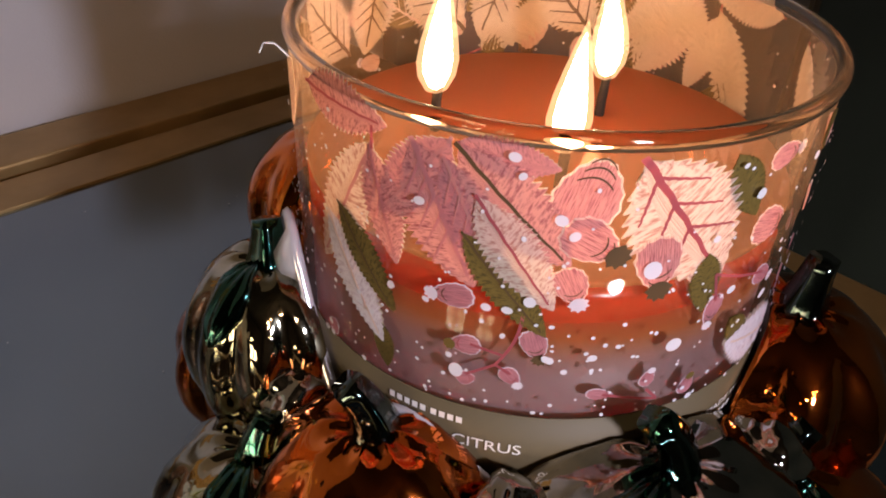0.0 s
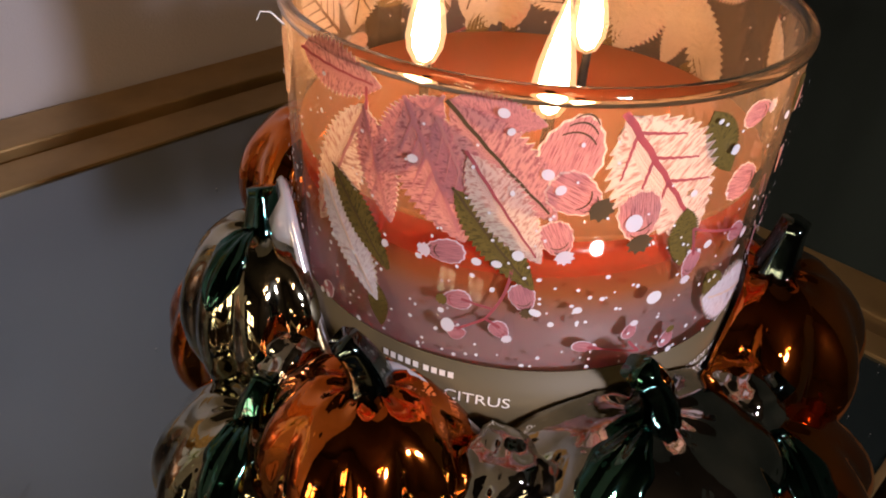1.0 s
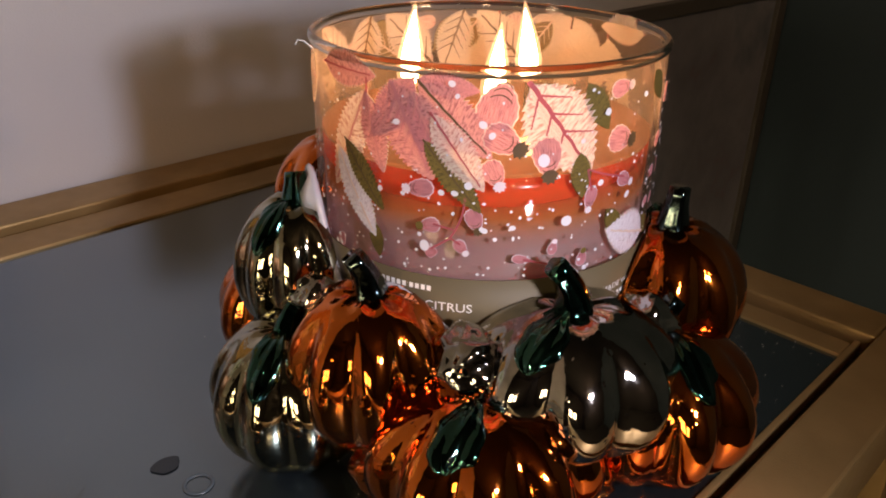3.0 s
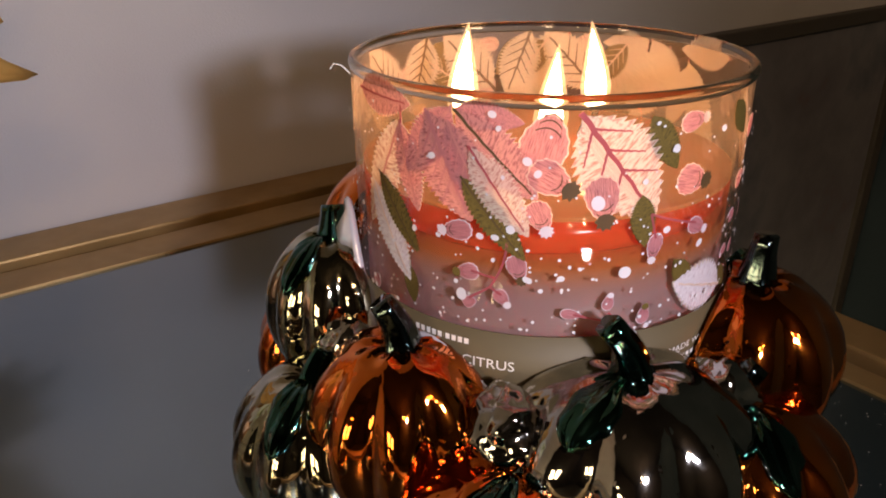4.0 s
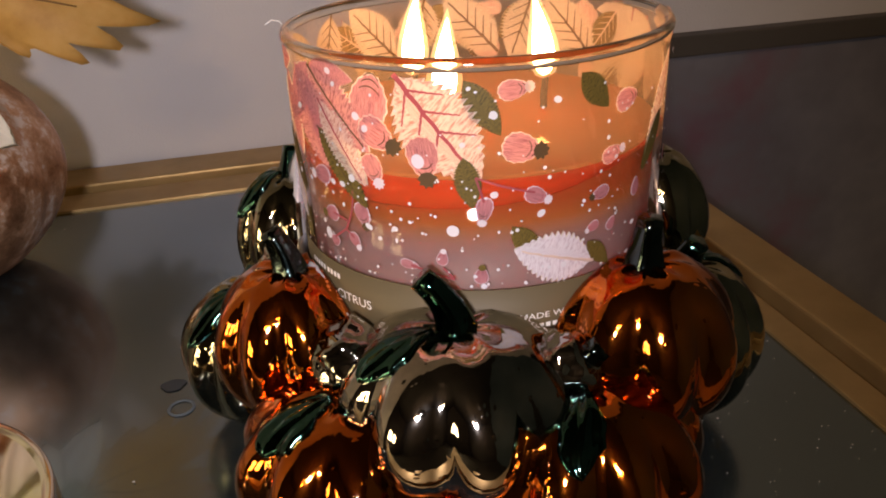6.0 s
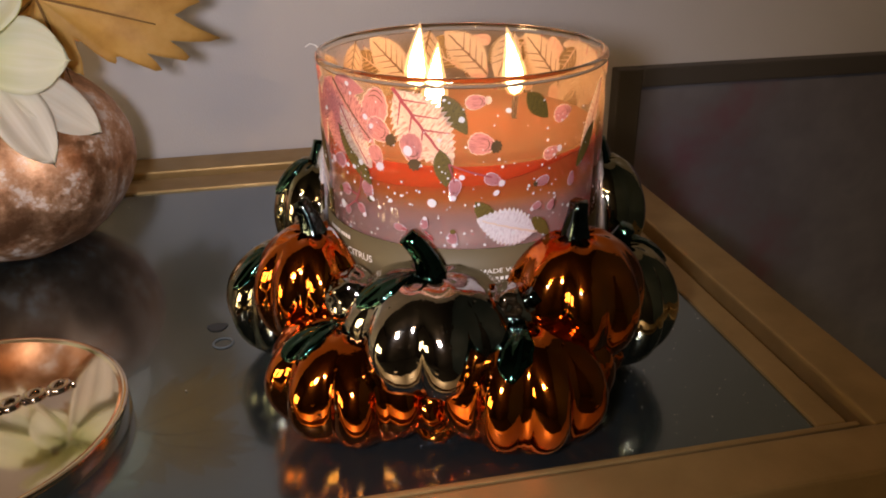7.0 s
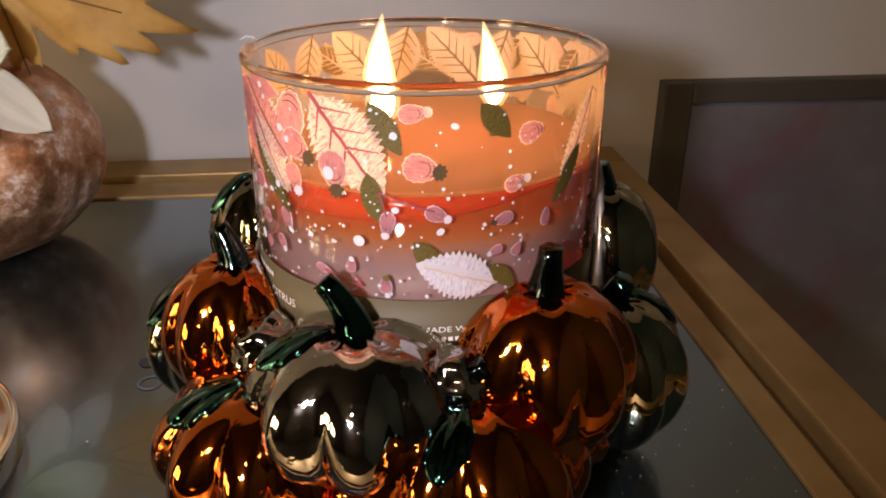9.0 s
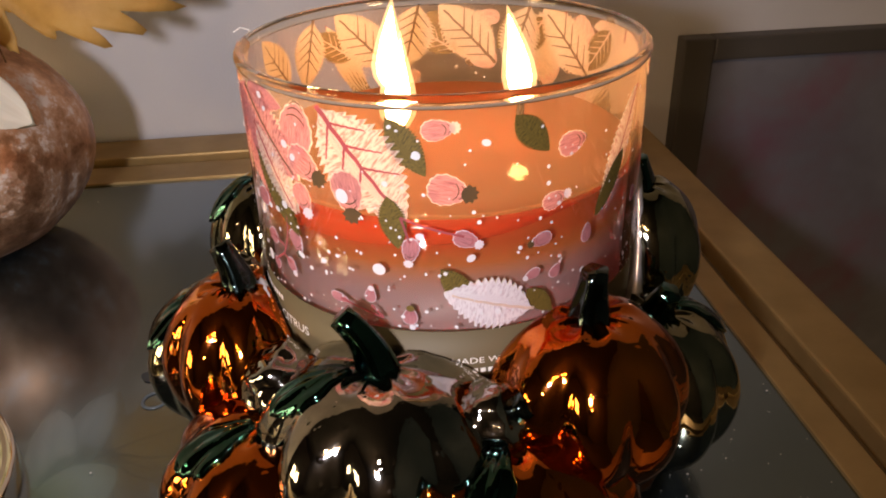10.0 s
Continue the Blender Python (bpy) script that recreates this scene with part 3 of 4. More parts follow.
part("wax_pool", lathe([(0, WAX_Z), (0.03, WAX_Z), (WAX_R - 0.0012, WAX_Z + 0.0001), (WAX_R - 0.0002, WAX_Z + 0.0009), (WAX_R, WAX_Z + 0.0009), (WAX_R, WAX_Z - 0.0001), (0, WAX_Z - 0.0001)], 96), M_POOL, candle, "glossy surface of melted orange wax")


def flame_mesh(h, r, lean):
    bm = lathe([(0, 0), (r * 0.55, h * 0.05), (r * 0.9, h * 0.16), (r, h * 0.28), (r * 0.86, h * 0.45), (r * 0.6, h * 0.64), (r * 0.32, h * 0.82), (r * 0.1, h * 0.95), (0, h)], 20)
    for v in bm.verts:
        s = v.co.z / h
        v.co.x += lean * s * s
        v.co.y *= 0.8
    return bm


for x, y, h, lean in ((-0.0136, 0.0188, 0.0225, 0.002), (0.0205, 0.0010, 0.0225, -0.0035), (-0.0130, -0.0150, 0.0215, 0.0015)):
    w = part("wick", tube(bmesh.new(), [(x, y, WAX_Z - 0.002), (x, y, WAX_Z + 0.004), (x + 0.0004, y, WAX_Z + 0.0085), (x + 0.0014, y, WAX_Z + 0.0108)], [0.0011, 0.0011, 0.001, 0.0009], 8), M_WICK, candle, "charred black wick")
    f = part("flame", flame_mesh(h, 0.0033, lean), M_FLAME, candle, "bright yellow-white flame")
    f.matrix_world = pose(x, y, WAX_Z + 0.0090)
    v = part("flame_mantle", flame_mesh(h * 1.14, 0.0048, lean * 1.1), M_MANTLE, candle, "thin orange edge of the flame")
    v.matrix_world = pose(x, y, WAX_Z + 0.0082)

# Label band at the foot of the jar.
LAB = 0.0650
part("label_band", lathe([(CR + 0.0002, CB + 0.007), (CR + 0.0005, CB + 0.007), (CR + 0.0005, LAB), (CR + 0.0002, LAB)], 128, True), M_LABEL, candle, "olive-brown printed band")


def wrap(az, z, lift):
    a = radians(az - 1.2)
    return Vector(((CR + lift) * math.cos(a), (CR + lift) * math.sin(a), z / 1000 + 0.0021))


DEG = 180 / (math.pi * CR * 1000)  # degrees round the jar for a millimetre of arc


def printed_leaf(az0, z0, az1, z1, w, mat, lift=0.0003, teeth=20, rib=None, label="", veins=0, under=0.00012, rib_lift=None):
    """A printed leaf from its base to its tip (degrees round the jar, mm of height), w mm wide, with a stitched edge."""
    dx, dz = (((az1 - az0 + 180) % 360) - 180) / DEG, z1 - z0
    L = math.hypot(dx, dz)
    ux, uz = dx / L, dz / L
    bm = bmesh.new()
    uv = bm.loops.layers.uv.new("UVMap")
    rows, cols = max(24, int(teeth * 4)), 6
    rng = random.Random(int(az0 * 7 + z0 * 13 + w))
    grid, info = [], {}
    for i in range(rows + 1):
        s = i / rows
        half = w / 2 * math.sin(math.pi * s ** 0.85) ** 0.8
        saw = (s * teeth) % 1
        row = []
        for j in range(cols + 1):
            c = 2 * j / cols - 1
            edge = abs(c) == 1
            o = c * (half * (1 + (0.25 * (saw - 0.45) * (1 + 0.5 * rng.random()) if edge else 0)))
            along = L * s + (abs(c) * w * 0.10)
            x, z = along * ux - o * uz, along * uz + o * ux
            v = bm.verts.new(wrap(az0 + x * DEG, z0 + z, lift))
            info[v] = (s + abs(c) * 0.12 + (1.7 if c < 0 else 0), abs(c))
            row.append(v)
        grid.append(row)
    for a, b in zip(grid, grid[1:]):
        for j in range(cols):
            f = bm.faces.new((a[j], a[j + 1], b[j + 1], b[j]))
            for lp in f.loops:
                lp[uv].uv = info[lp.vert]
    rib_lift = lift + 0.00012 if rib_lift is None else rib_lift
    back = bm.copy()
    for v in back.verts:
        f = math.hypot(v.co.x, v.co.y)
        v.co.x, v.co.y = v.co.x * (CR + under) / f, v.co.y * (CR + under) / f
    ob = part("printed_leaf", bm, mat, candle, label)
    part("backing", back, I_GREEN if mat is I_GREEN else I_BACK, ob, "olive underprint" if mat is I_GREEN else "cream underprint")
    if rib:
        rm = bmesh.new()
        ruv = rm.loops.layers.uv.new("UVMap")

        def stroke(p, q, t):
            n = 10
            prev = None
            ex, ez = q[0] - p[0], q[1] - p[1]
            ln = math.hypot(ex, ez)
            for i in range(n + 1):
                s = i / n
                zig = 0.10 * t * (1 if i % 2 else -1)
                px, pz = p[0] + ex * s - ez / ln * zig, p[1] + ez * s + ex / ln * zig
                t2 = t * (1 - 0.5 * s) / 2
                cur = [rm.verts.new(wrap(az0 + (px - k * ez / ln * t2) * DEG, z0 + pz + k * ex / ln * t2, rib_lift)) for k in (-1, 1)]
                if prev:
                    rm.faces.new((prev[0], prev[1], cur[1], cur[0]))
                prev = cur
        stroke((0, 0), (dx * 0.97, dz * 0.97), max(0.5, w * 0.07))
        for i in range(veins):
            s = 0.15 + 0.6 * i / max(1, veins)
            for k in (-1, 1):
                px, pz = dx * s, dz * s
                stroke((px, pz), (px + ux * L * 0.2 - k * uz * w * 0.34, pz + uz * L * 0.2 + k * ux * w * 0.34), w * 0.035)
        part("leaf_rib", rm, rib, ob)
    return ob


def printed_bud(az, z, w, h, turn, mat, tip=None, lift=0.0005):
    """A printed rose hip: an egg of strokes with an outline and, at its end, a frayed dark calyx. turn: degrees of its long axis."""
    c, s = math.cos(radians(turn)), math.sin(radians(turn))

    def spot(x, y, up):
        return wrap(az + (x * c - y * s) * DEG, z + x * s + y * c, up)

    def egg(scale, lift2, n=28):
        bm = bmesh.new()
        uv = bm.loops.layers.uv.new("UVMap")
        pts = [(0.0, 0.0)]
        for k in range(n):
            a = 2 * math.pi * k / n
            rag = scale * (1 + 0.035 * (-1) ** k)
            pts.append((w / 2 * rag * math.cos(a), h / 2 * rag * math.sin(a) * (1 - 0.28 * math.cos(a))))
        vs = [bm.verts.new(spot(x, y, lift2)) for x, y in pts]
        for k in range(n):
            ids = (0, 1 + k, 1 + (k + 1) % n)
            f = bm.faces.new([vs[i] for i in ids])
            for lp, i in zip(f.loops, ids):
                lp[uv].uv = (pts[i][1] * 0.14, pts[i][0] * 0.10 + az)
        return bm
    ob = part("printed_bud", egg(1.0, lift), I_CREAM if mat is I_PINK else I_LAV, candle)
    part("bud_fill", egg(0.92, lift + 0.0001), mat, ob)
    bm = bmesh.new()
    for cx in (0.20, 0.34, 0.46):
        prev = None
        for i in range(9):
            y = (i / 4 - 1) * h * 0.30 * (1.1 - cx)
            x = w * cx + 0.10 * w * (1 - (i / 4 - 1) ** 2) - 0.06 * w
            cur = [bm.verts.new(spot(x + q * w * 0.013, y, lift + 0.0002)) for q in (-1, 1)]
            if prev:
                bm.faces.new((prev[0], prev[1], cur[1], cur[0]))
            prev = cur
    part("bud_stitch", bm, I_DARK if w > 6 else I_ROSE, ob)
    if tip:
        bm = bmesh.new()
        uv = bm.loops.layers.uv.new("UVMap")
        tr = h * 0.27
        ring = []
        n = 18
        for k in range(n):
            a = 2 * math.pi * k / n
            rr = tr * (1 + (0.22 if k % 2 else -0.12) * (math.cos(a) > -0.2))
            x, y = w / 2 * 0.98 + rr * 0.9 * math.cos(a), rr * math.sin(a)
            ring.append(bm.verts.new(wrap(az + (x * c - y * s) * DEG, z + x * s + y * c, lift + 0.0003)))
        bm.faces.new(ring)
        part("calyx", bm, tip, ob)
    return ob


def printed_stem(pts, t, mat):
    bm = bmesh.new()
    prev = None
    for i, (az, z) in enumerate(pts):
        q = pts[min(i + 1, len(pts) - 1)]
        p = pts[max(i - 1, 0)]
        ex, ez = (q[0] - p[0]) / DEG, q[1] - p[1]
        ln = math.hypot(ex, ez)
        cur = [bm.verts.new(wrap(az - k * ez / ln * t / 2 * DEG, z + k * ex / ln * t / 2, 0.0007)) for k in (-1, 1)]
        if prev:
            bm.faces.new((prev[0], prev[1], cur[1], cur[0]))
        prev = cur
    part("printed_stem", bm, mat, candle)


def curve_pts(a, b, sag=0.0, n=8):
    return [(a[0] + (b[0] - a[0]) * i / n + sag * math.sin(math.pi * i / n), a[1] + (b[1] - a[1]) * i / n) for i in range(n + 1)]


def print_motif(o):
    """The printed sprays on one side of the jar, turned by o degrees."""
    P = printed_leaf
    P(o - 191.5, 114.0, o - 169, 113.5, 9, I_PINK, rib=I_ROSE)
    P(o - 171, 110.5, o - 187, 82, 11, I_CREAM, rib=I_PINK)
    P(o - 172, 109.5, o - 166, 90, 8, I_PINK, lift=0.0004, rib=I_MAUVE, veins=4)
    P(o - 181, 96, o - 166.5, 79.5, 6.5, I_GREEN, lift=0.0006, rib=I_DARK)
    P(o - 185, 93, o - 169.5, 71.5, 9.5, I_LAV, lift=0.0005, rib=I_CREAM)
    P(o - 170, 75, o - 168, 65.5, 4.5, I_GREEN, lift=0.0004)
    P(o - 155.5, 115, o - 169, 99, 10, I_MAUVE, lift=0.0003, rib=I_PINK, veins=4)
    P(o - 163, 113.5, o - 151, 91, 15, I_PINK, lift=0.0004, rib=I_MAUVE, veins=5)
    P(o - 157, 112, o - 146, 92, 9, I_MAUVE, lift=0.0005, rib=I_PINK, veins=4)
    P(o - 155, 114.5, o - 135, 97, 11, I_PINK, lift=0.0006, rib=I_DARK)
    P(o - 155, 114.5, o - 138.5, 112.5, 6, I_MAUVE, lift=0.0003)
    P(o - 153, 100, o - 137.0, 82.5, 7.0, I_GREEN, lift=0.0007, rib=I_DARK)
    P(o - 151, 107, o - 136.5, 88.5, 9, I_CREAM, lift=0.0009, rib=I_ROSE)
    P(o - 125.5, 115, o - 106, 92.5, 18, I_CREAM, lift=0.0004, rib=I_ROSE, veins=3, teeth=16)
    P(o - 108.5, 114, o - 100, 102, 6.5, I_GREEN, lift=0.0003)
    P(o - 109, 97, o - 107, 85, 6, I_GREEN, lift=0.0006)
    P(o - 37, 112.5, o - 52, 86, 7.5, I_CREAM, rib=I_ROSE)
    P(o - 43, 99, o - 53.5, 85.5, 5, I_GREEN, lift=0.0005)
    P(o - 79, 113.5, o - 70.5, 105, 6, I_GREEN)
    P(o - 73, 66.5, o - 95, 73, 12.5, I_LAV, lift=0.0006, rib=I_CREAM, teeth=14)
    P(o - 97, 79.5, o - 89, 70.5, 5.5, I_GREEN, lift=0.0004)
    P(o - 75, 72, o - 67.5, 64.5, 4.5, I_GREEN, lift=0.0004)
    B = printed_bud
    B(o - 133, 109, 12, 10, 75, I_PINK)
    B(o - 131.5, 101, 10, 7.5, -30, I_PINK, I_DARK, 0.0007)
    B(o - 133.5, 92.5, 7.5, 5.5, -65, I_PINK, I_LAV)
    B(o - 119, 96.5, 10.5, 7.5, -80, I_PINK, I_DARK, 0.0007)
    B(o - 94.5, 98.3, 9, 7, -12, I_PINK, I_DARK)
    B(o - 96.5, 111.5, 7, 4.5, 8, I_PINK, I_CREAM)
    B(o - 63.5, 105.2, 7.5, 5.5, 10, I_PINK)
    B(o - 68, 93, 6.5, 4.2, 15, I_PINK, I_LAV)
    B(o - 154, 87.2, 7.5, 4.8, 190, I_MAUVE, I_LAV)
    B(o - 151, 77.5, 5.5, 4.2, 190, I_MAUVE, I_GREEN)
    B(o - 138.3, 80, 6.5, 4.5, -70, I_MAUVE, I_DARK)
    B(o - 150.5, 70, 3.6, 3.2, 20, I_MAUVE)
    B(o - 142, 72.3, 4.4, 3.4, -50, I_MAUVE, I_LAV)
    B(o - 124.5, 69, 5, 2.5, -10, I_MAUVE)
    B(o - 115.2, 71.5, 4, 2.8, 80, I_MAUVE, I_LAV)
    B(o - 105, 67, 4.6, 3.4, 85, I_MAUVE, I_GREEN)
    B(o - 104, 84, 6.5, 3.8, -100, I_MAUVE, I_LAV)
    B(o - 90.5, 86.6, 6, 4, -25, I_MAUVE, I_LAV)
    B(o - 71.5, 84, 5.5, 3.4, 190, I_MAUVE, I_DARK)
    B(o - 57, 82, 5, 3.2, 85, I_MAUVE)
    B(o - 67, 75, 3.8, 2.8, 60, I_MAUVE)
    B(o - 73.6, 75.7, 4, 2.6, 200, I_MAUVE, I_LAV)
    B(o - 33, 84, 4.5, 3.2, 90, I_MAUVE)
    B(o - 185, 65.5, 4.4, 3.6, 60, I_MAUVE)
    for a, b, sag in (((-141, 86), (-145, 74.6), 1.0), ((-145, 74.6), (-150.5, 71), 0), ((-144, 77), (-150, 78), 0), ((-145, 74.6), (-142, 73), 0),
                      ((-106, 92), (-91, 87.5), -1), ((-106, 92), (-104, 86), 0), ((-124, 69), (-112, 66), 0), ((-115, 69), (-112, 66), 0), ((-171, 113), (-171, 109), 0)):
        printed_stem([(o + p, z) for p, z in curve_pts(a, b, sag)], 0.55, I_ROSE)


print_motif(0)
print_motif(165)
# Broad leaves that close the spray on the side towards the wall.
for k, (a0, z0, a1, z1, w, ink) in enumerate((
        (28, 97, 47, 114, 15, I_CREAM), (53, 116, 61, 96, 13, I_CREAM), (66, 97, 85, 114, 15, I_CREAM), (93, 116, 99, 97, 14, I_CREAM), (105, 97, 123, 114, 14, I_CREAM),
        (133, 115, 139, 97, 12, I_CREAM), (146, 98, 158, 113, 11, I_CREAM), (47, 113, 57, 101, 9, I_GREEN), (80, 100, 95, 109, 9, I_GREEN), (118, 101, 132, 110, 9, I_GREEN), (18, 113, 29, 100, 9, I_GREEN))):
    printed_leaf(a0, z0, a1, z1, w, ink, lift=0.00016, rib=I_DARK if ink is I_CREAM else I_CREAM, veins=4, under=0.00004 + 0.000006 * k, rib_lift=0.00002)


def dot_mesh():
    """White paint splashes all round the jar: a few large ones and a fine spray that thins out upwards."""
    rng = random.Random(11)
    bm = bmesh.new()
    spots = [(-120.2, 95.8, 1.75), (-112, 79.1, 1.5), (-127.7, 78.3, 0.85), (-136, 77.7, 0.9), (-140.2, 89.3, 1.05), (-152.3, 71.9, 1.6), (-160.7, 103.6, 1.0),
             (-145.2, 114.2, 0.95), (-136.9, 104.8, 1.05), (-166.4, 85.3, 0.9), (-89.5, 82.4, 1.1), (-85.8, 108.6, 1.0)]
    for k in range(620):
        z = 64.5 + 48 * rng.random() ** 1.7
        spots.append((rng.uniform(-180, 180), z, min(1.0, 0.22 + 0.16 * rng.expovariate(1.0))))
    for az, z, r in spots:
        e, t = rng.uniform(0.75, 1.0), rng.uniform(0, 3)
        ring = []
        for k in range(12):
            a = 2 * math.pi * k / 12
            x, y = r * math.cos(a), r * e * math.sin(a)
            ring.append(bm.verts.new(wrap(az + (x * math.cos(t) - y * math.sin(t)) * DEG, z + x * math.sin(t) + y * math.cos(t), 0.00125)))
        bm.faces.new(ring)
    return bm


tagged(part("paint_dots", dot_mesh(), I_DOT, candle, "white paint splashes"), kind="stuff")


def label_text(body, az0, az1, z, height, name="lettering"):
    """Writing bent round the jar between two turns."""
    cu = bpy.data.curves.new("letters", "FONT")
    cu.body, cu.size, cu.extrude, cu.resolution_u = body, 1.0, 0.0, 3
    ob = bpy.data.objects.new("letters", cu)
    scene.collection.objects.link(ob)
    me = bpy.data.meshes.new_from_object(ob.evaluated_get(bpy.context.evaluated_depsgraph_get()))
    bpy.data.objects.remove(ob)
    xs, ys = [v.co.x for v in me.vertices], [v.co.y for v in me.vertices]
    x0, x1, y1 = min(xs), max(xs), max(ys)
    for v in me.vertices:
        v.co = wrap(az0 + (az1 - az0) * (v.co.x - x0) / (x1 - x0), z + height * v.co.y / y1, 0.0008)
    me.name = name
    me.materials.append(M_PRINT)
    ob = new(name, me)
    ob.parent = candle
    return ob


def label_bars(az0, az1, z, height, widths):
    """A line of writing drawn as plain bars."""
    total = sum(widths) + 0.35 * (len(widths) - 1)
    at = az0
    bm = bmesh.new()
    for w in widths:
        w2 = (az1 - az0) * w / total
        n = 6
        lo = [bm.verts.new(wrap(at + w2 * i / n, z, 0.0008)) for i in range(n + 1)]
        hi = [bm.verts.new(wrap(at + w2 * i / n, z + height, 0.0008)) for i in range(n + 1)]
        for i in range(n):
            bm.faces.new((lo[i], lo[i + 1], hi[i + 1], hi[i]))
        at += w2 + (az1 - az0) * 0.35 / total
    part("lettering", bm, M_PRINT, candle)


label_bars(-167.0, -150.4, 58.6, 1.5, [0.8] * 5 + [0.01] + [0.8] * 4)
label_text("SPICED CITRUS", -167.5, -138.0, 53.2, 2.5)
label_text("SCENTED CANDLE MADE WITH", -123.3, -77.0, 53.8, 1.6)
label_text("NATURAL", -123.3, -110.0, 51.0, 1.6)
label_bars(-108.0, -82.0, 51.1, 1.2, [0.7] * 9 + [0.01] + [0.7] * 4)

# ---------------------------------------------------------------- copper pumpkin with a flower and dry leaves
big = thing("copper_pumpkin", "large aged copper decorative pumpkin", "pumpkin", pose(-0.210, 0.155, 0.0))
at = pumpkin_shape(0.063, 0.098, 7, 0.07, 0.12)
b = part("pumpkin", pumpkin_mesh(at, 7, 26, 12), M_COPPER, big)
b.matrix_world = pose(-0.211, 0.144, 0.0480, 0, 0, 14) @ Matrix.Diagonal((1.05, 1.05, 1.03, 1))
part("stem", stem_mesh((0, 0, 0.030), 0.03, 0.009, 0.3, 1.0), M_COPPER, big)


def petal_mesh(L, w, droop, cup):
    """A long ribbed petal along +x, drooping at its end, with a thickness."""
    bm = bmesh.new()
    uv = bm.loops.layers.uv.new("UVMap")
    rows, cols = 18, 12
    layers = []
    for under in (0, 1):
        g = []
        for i in range(rows + 1):
            s = i / rows
            half = w / 2 * (max(0.0, 1 - ((s - 0.58) / 0.42) ** 2.1) ** 0.72 + 0.012 if s > 0.58 else 0.34 + 0.66 * math.sin(math.pi / 2 * s / 0.58) ** 1.15)
            row = []
            for j in range(cols + 1):
                c = 2 * j / cols - 1
                z = -droop * L * s * s + 0.05 * L * math.sin(s * 5.2) * s + cup * w * c * c * (1 - 0.5 * s) + 0.0007 * math.cos(c * 8) * math.sin(math.pi * s) - 0.0008 * under
                x = L * s * (1 - 0.035 * c * c * s) - 0.0015 * abs(math.sin(c * 4)) * s
                v = bm.verts.new((x, half * c, z))
                row.append((v, (c * 0.5 + 0.5, s)))
            g.append(row)
        layers.append(g)
        for i in range(rows):
            for j in range(cols):
                f = bm.faces.new([q[0] for q in (g[i][j], g[i][j + 1], g[i + 1][j + 1], g[i + 1][j])])
                for lp, q in zip(f.loops, (g[i][j], g[i][j + 1], g[i + 1][j + 1], g[i + 1][j])):
                    lp[uv].uv = q[1]
    a, b2 = layers
    edge = [(i, 0) for i in range(rows)] + [(rows, j) for j in range(cols)] + [(i, cols) for i in range(rows, 0, -1)] + [(0, j) for j in range(cols, 0, -1)]
    for p, q in zip(edge, edge[1:] + edge[:1]):
        bm.faces.new((a[p[0]][p[1]][0], a[q[0]][q[1]][0], b2[q[0]][q[1]][0], b2[p[0]][p[1]][0]))
    bmesh.ops.recalc_face_normals(bm, faces=bm.faces)
    return bm


FC = Vector((-0.195, 0.092, 0.1120))
flower = thing("silk_flower", "white and pale green silk flower lying on the copper pumpkin", "flower", Matrix.Translation(FC))


def petal(target, w, droop, cup, mat, roll=0.0):
    d = Vector(target) - FC
    ob = part("petal", petal_mesh(d.length, w, droop, cup), mat, flower)
    x = d.normalized()
    out = Vector((0.35, -0.80, 0.5))
    z = (out - x * out.dot(x)).normalized()
    y = z.cross(x)
    m = Matrix((x, y, z)).transposed().to_4x4()
    ob.matrix_world = Matrix.Translation(FC) @ m @ pose(0, 0, 0, roll, 0, 0)


petal((-0.148, 0.108, 0.066), 0.0225, 0.04, 0.16, M_PETAL, 14)
petal((-0.1665, 0.089, 0.059), 0.0250, 0.04, 0.18, M_PETAL, -10)
petal((-0.154, 0.092, 0.105), 0.0330, 0.14, 0.16, M_PETAL_G, 24)
petal((-0.203, 0.078, 0.084), 0.0210, 0.16, 0.20, M_PETAL_G, -6)
petal((-0.216, 0.075, 0.130), 0.0370, 0.16, 0.20, M_PETAL_G, 26)
petal((-0.232, 0.078, 0.075), 0.0330, 0.16, 0.16, M_PETAL_G, -14)
petal((-0.172, 0.098, 0.145), 0.0300, 0.12, 0.18, M_PETAL_G, -24)
petal((-0.198, 0.100, 0.146), 0.0230, 0.10, 0.18, M_PETAL, 20)
petal((-0.224, 0.095, 0.150), 0.0250, 0.10, 0.16, M_PETAL, 10)
petal((-0.229, 0.080, 0.054), 0.0230, 0.08, 0.16, M_PETAL, 14)
petal((-0.250, 0.080, 0.100), 0.0320, 0.12, 0.16, M_PETAL_G, -10)
bm = bmesh.new()
rng = random.Random(4)
for k in range(8):
    d = Vector((rng.uniform(-1, 1), rng.uniform(-1, 0.2), rng.uniform(-0.6, 1))).normalized()
    tube(bm, [FC * 0, d * 0.006, d * 0.012 + Vector((0, 0, -0.001))], [0.0006, 0.0005, 0.0009], 5)
part("stamens", bm, Mat("brown_stamen", (0.10, 0.06, 0.04), 0.7).m, flower, "dark brown stamens")


def leaf_height(x, y, size, seed):
    """The curl of a dry leaf over its own plane."""
    return 0.10 * size * noise.noise(Vector((x / size * 2.2, y / size * 2.2, seed))) - 0.25 * (x * x + y * y) / size + 0.012 * size * abs(math.sin(math.atan2(y, x) * 6))


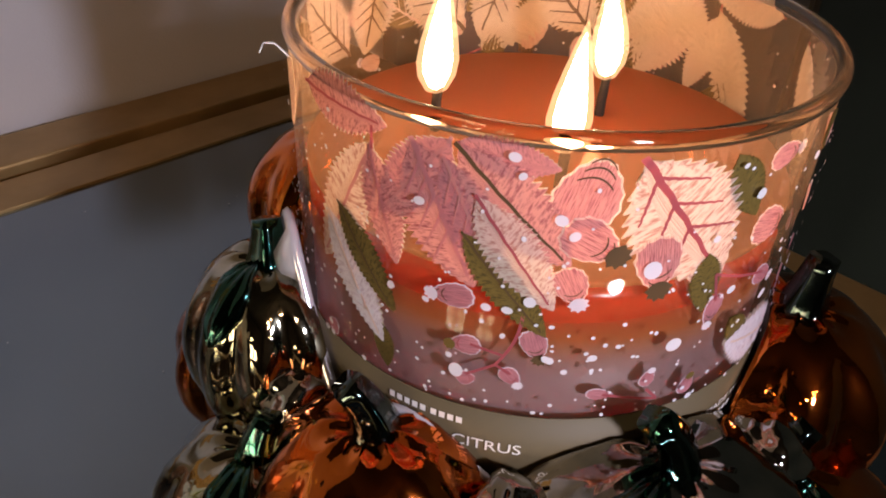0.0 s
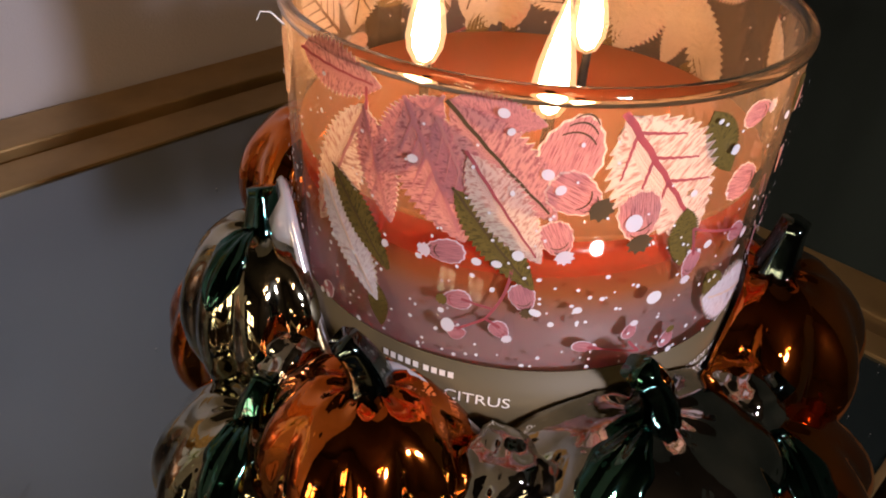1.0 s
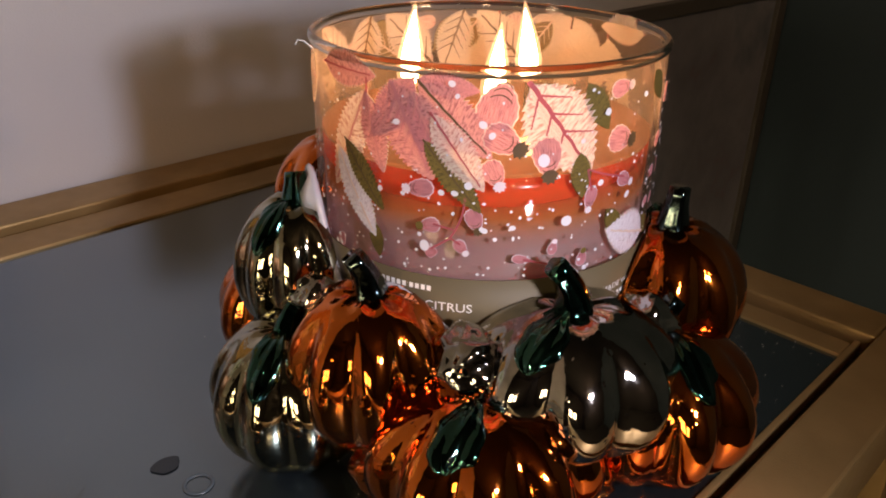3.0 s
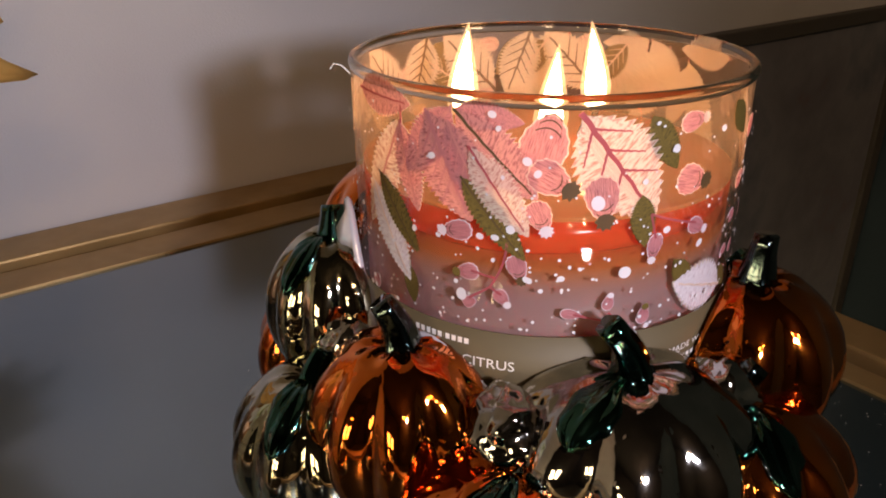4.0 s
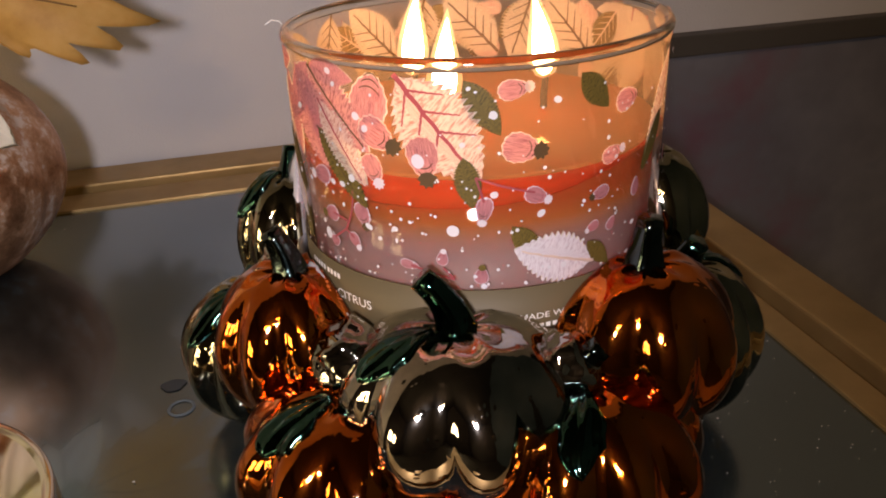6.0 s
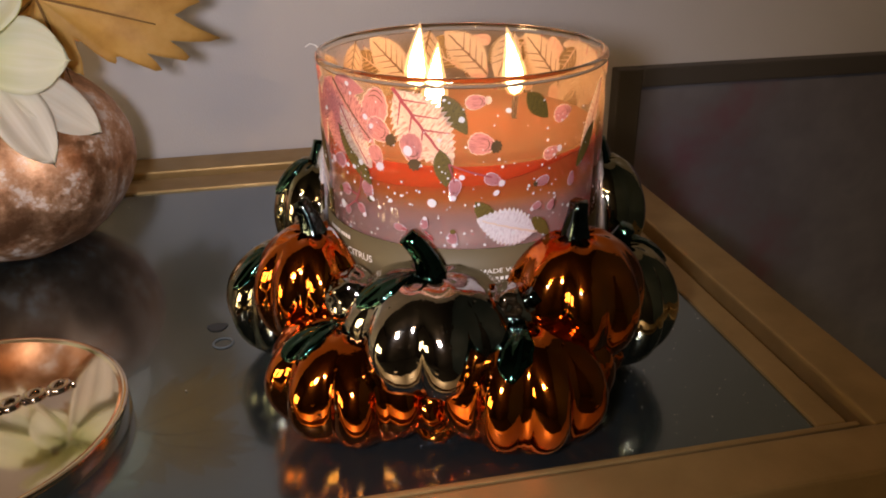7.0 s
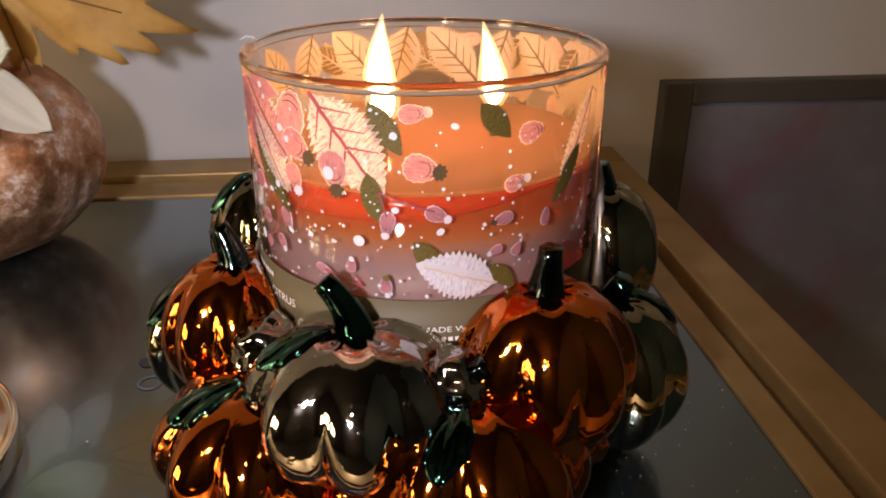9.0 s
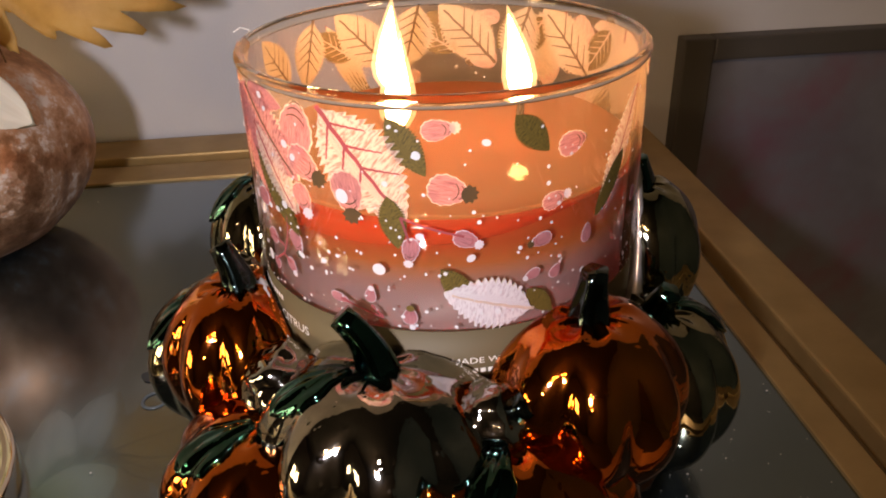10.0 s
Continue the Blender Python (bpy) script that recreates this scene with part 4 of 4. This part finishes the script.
def maple_mesh(size, seed):
    """A dry lobed leaf in its own plane, stem at the origin and middle lobe along +x, curled and notched."""
    rng = random.Random(seed)
    lobes = [(-2.15, 0.46), (-1.05, 0.90), (0.0, 1.0), (1.05, 0.86), (2.15, 0.6)]
    n, rows = 180, 8
    outline = []
    for k in range(n):
        a = -math.pi + 2 * math.pi * k / n
        r = 0.20
        for c, l in lobes:
            d = (a - c + math.pi) % (2 * math.pi) - math.pi
            r = max(r, l * max(0, 1 - abs(d) / 0.72) ** 0.42, 0.44 * l * math.exp(-(d / 0.7) ** 4))
        tooth = abs(((a * 3.1 + 9 + 0.25 * math.sin(5 * a)) * 1.35) % 1 - 0.5)
        r *= 1 + 0.62 * (tooth - 0.25) + 0.025 * rng.uniform(-1, 1)
        outline.append((a, r * size))
    bm = bmesh.new()
    tops = []
    for under in (0.0, -0.0006):
        mid = bm.verts.new((0, 0, under))
        prev = None
        rings = []
        for i in range(1, rows + 1):
            s = i / rows
            ring = []
            for a, r in outline:
                x, y = r * s * math.cos(a), r * s * math.sin(a)
                ring.append(bm.verts.new((x, y, leaf_height(x, y, size, seed) + under)))
            rings.append(ring)
        for k in range(n):
            bm.faces.new((mid, rings[0][k], rings[0][(k + 1) % n]))
            for p, q in zip(rings, rings[1:]):
                bm.faces.new((p[k], q[k], q[(k + 1) % n], p[(k + 1) % n]))
        tops.append(rings[-1])
    for k in range(n):
        bm.faces.new((tops[0][k], tops[1][k], tops[1][(k + 1) % n], tops[0][(k + 1) % n]))
    bmesh.ops.recalc_face_normals(bm, faces=bm.faces)
    return bm


def maple(foot, tip, facing, size, seed):
    leaf = thing("maple_leaf", "dry golden-brown lobed maple leaf with torn edges", "leaf", Matrix.Translation(foot))
    x = (Vector(tip) - Vector(foot)).normalized()
    z = Vector(facing)
    z = (z - x * z.dot(x)).normalized()
    m = Matrix.Translation(foot) @ Matrix((x, z.cross(x), z)).transposed().to_4x4()
    ob = part("blade", maple_mesh(size, seed), M_LEAF, leaf)
    ob.matrix_world = m
    for turn, reach in ((0.0, 0.92), (1.05, 0.74), (-1.05, 0.64), (2.15, 0.5), (-2.15, 0.5), (0.42, 0.55), (-0.42, 0.55)):
        pts = []
        for k in range(9):
            q = size * reach * k / 8
            px, py = q * math.cos(turn), q * math.sin(turn)
            pts.append((px, py, leaf_height(px, py, size, seed) + 0.0002))
        if turn == 0.0:
            pts.insert(0, (-0.022, 0.002, -0.002))
        v = part("vein", tube(bmesh.new(), pts, [0.0008 - 0.00055 * k / len(pts) for k in range(len(pts))], 6), M_VEIN, leaf)
        v.matrix_world = m


M_VEIN = Mat("leaf_vein", (0.20, 0.10, 0.025), 0.7).m
maple((-0.174, 0.136, 0.127), (-0.110, 0.148, 0.188), (0.22, -0.92, 0.30), 0.083, 3.0)

# ---------------------------------------------------------------- pendant lamp, unseen: added for warm glints in the glass and a soft fill
pendant = thing("pendant_lamp", "unseen pendant lamp with three warm globes, added for glints and fill", "lamp", pose(-0.75, -1.75, 1.3))
M_BULB = mat_glow("warm_bulb", (1.0, 0.66, 0.32), 450.0)
part("rod", tube(bmesh.new(), [(0, 0, 0.45), (0, 0, 0.2), (0, 0, 0.0)], [0.008, 0.008, 0.012], 10), M_BRONZE, pendant)
for q in range(3):
    x, y = 0.16 * math.cos(2.1 * q), 0.16 * math.sin(2.1 * q)
    part("arm", tube(bmesh.new(), [(0, 0, 0.01), (x * 0.6, y * 0.6, 0.03), (x, y, -0.01)], [0.007, 0.006, 0.007], 8), M_BRONZE, pendant)
    g = part("globe", lathe([(0, -0.022), (0.012, -0.018), (0.0185, -0.005), (0.017, 0.009), (0.011, 0.022), (0.008, 0.040), (0, 0.040)], 20), M_BULB, pendant, "glowing warm globe")
    g.location = (x, y, -0.05)

# Dust on the dark glass, thickest in the corner in front of the holder.
rng = random.Random(21)
bm = bmesh.new()
for k in range(260):
    x, y = rng.uniform(-0.24, 0.12), rng.uniform(-0.088, 0.228)
    if k % 2:
        x, y = rng.uniform(0.03, 0.121), rng.uniform(-0.091, 0.02)
    q = rng.uniform(0.00012, 0.00030) * (1.0 + (rng.random() > 0.93))
    a = rng.uniform(0, 3)
    bm.faces.new([bm.verts.new((x + q * math.cos(a + c), y + 0.7 * q * math.sin(a + c), 0.0005)) for c in (0, 1.2, 2.4, 3.7, 5.0)])
tagged(link_mesh("dust", bm, Mat("pale_dust", (0.62, 0.60, 0.58), 0.9).m, False), "fine pale dust specks on the dark glass table top", "dust", kind="stuff")

# A stray thread caught on the rim.
fibre = tube(bmesh.new(), [wrap(162, CT * 1000 - 4.0, 0.0012), wrap(160, CT * 1000 - 2.2, 0.0030), wrap(161, CT * 1000 - 1.6, 0.0050), wrap(163, CT * 1000 - 2.4, 0.0062)], [0.00018, 0.00018, 0.00016, 0.00012], 6)
tagged(link_mesh("thread", fibre, Mat("white_fibre", (0.8, 0.78, 0.76), 0.8).m), "fine white thread caught on the jar rim", "thread")

# ---------------------------------------------------------------- candle lid on the glass
LC = (-0.184, -0.030)
lid = thing("candle_lid", "round polished copper candle lid lying on the glass", "lid", pose(*LC, 0))
part("plate", lathe([(0, 0.0079), (0.0520, 0.0079), (0.0521, 0.0079), (0.0530, 0.0085), (0.0545, 0.0086), (0.0553, 0.0082), (0.0555, 0.0074), (0.0555, 0.0008), (0.0549, 0.0), (0, 0.0)], 128), M_LID, lid)
bm = bmesh.new()
x = -0.038
for k, h in enumerate((0.011, 0.010, 0.006, 0.009, 0.006, 0.012, 0.006, 0.006, 0.006)):
    loop = [(x + 0.0030 + 0.0030 * math.cos(q) + 0.25 * (0.5 * h + 0.5 * h * math.sin(q)), 0.5 * h + 0.5 * h * math.sin(q) - 0.003, 0.0082) for q in (math.pi * (0.3 + i / 9 * 1.7) for i in range(12))]
    tube(bm, loop + [(x + 0.0085, -0.0026, 0.0082)], [0.0009 + 0.0006 * math.sin(i * 0.5) ** 2 for i in range(13)], 8)
    x += 0.0082 + (0.002 if k == 4 else 0)
lt = part("raised_lettering", bm, M_LID, lid, "raised polished script strokes")
lt.matrix_world = pose(*LC, 0, 0, 0, 28)
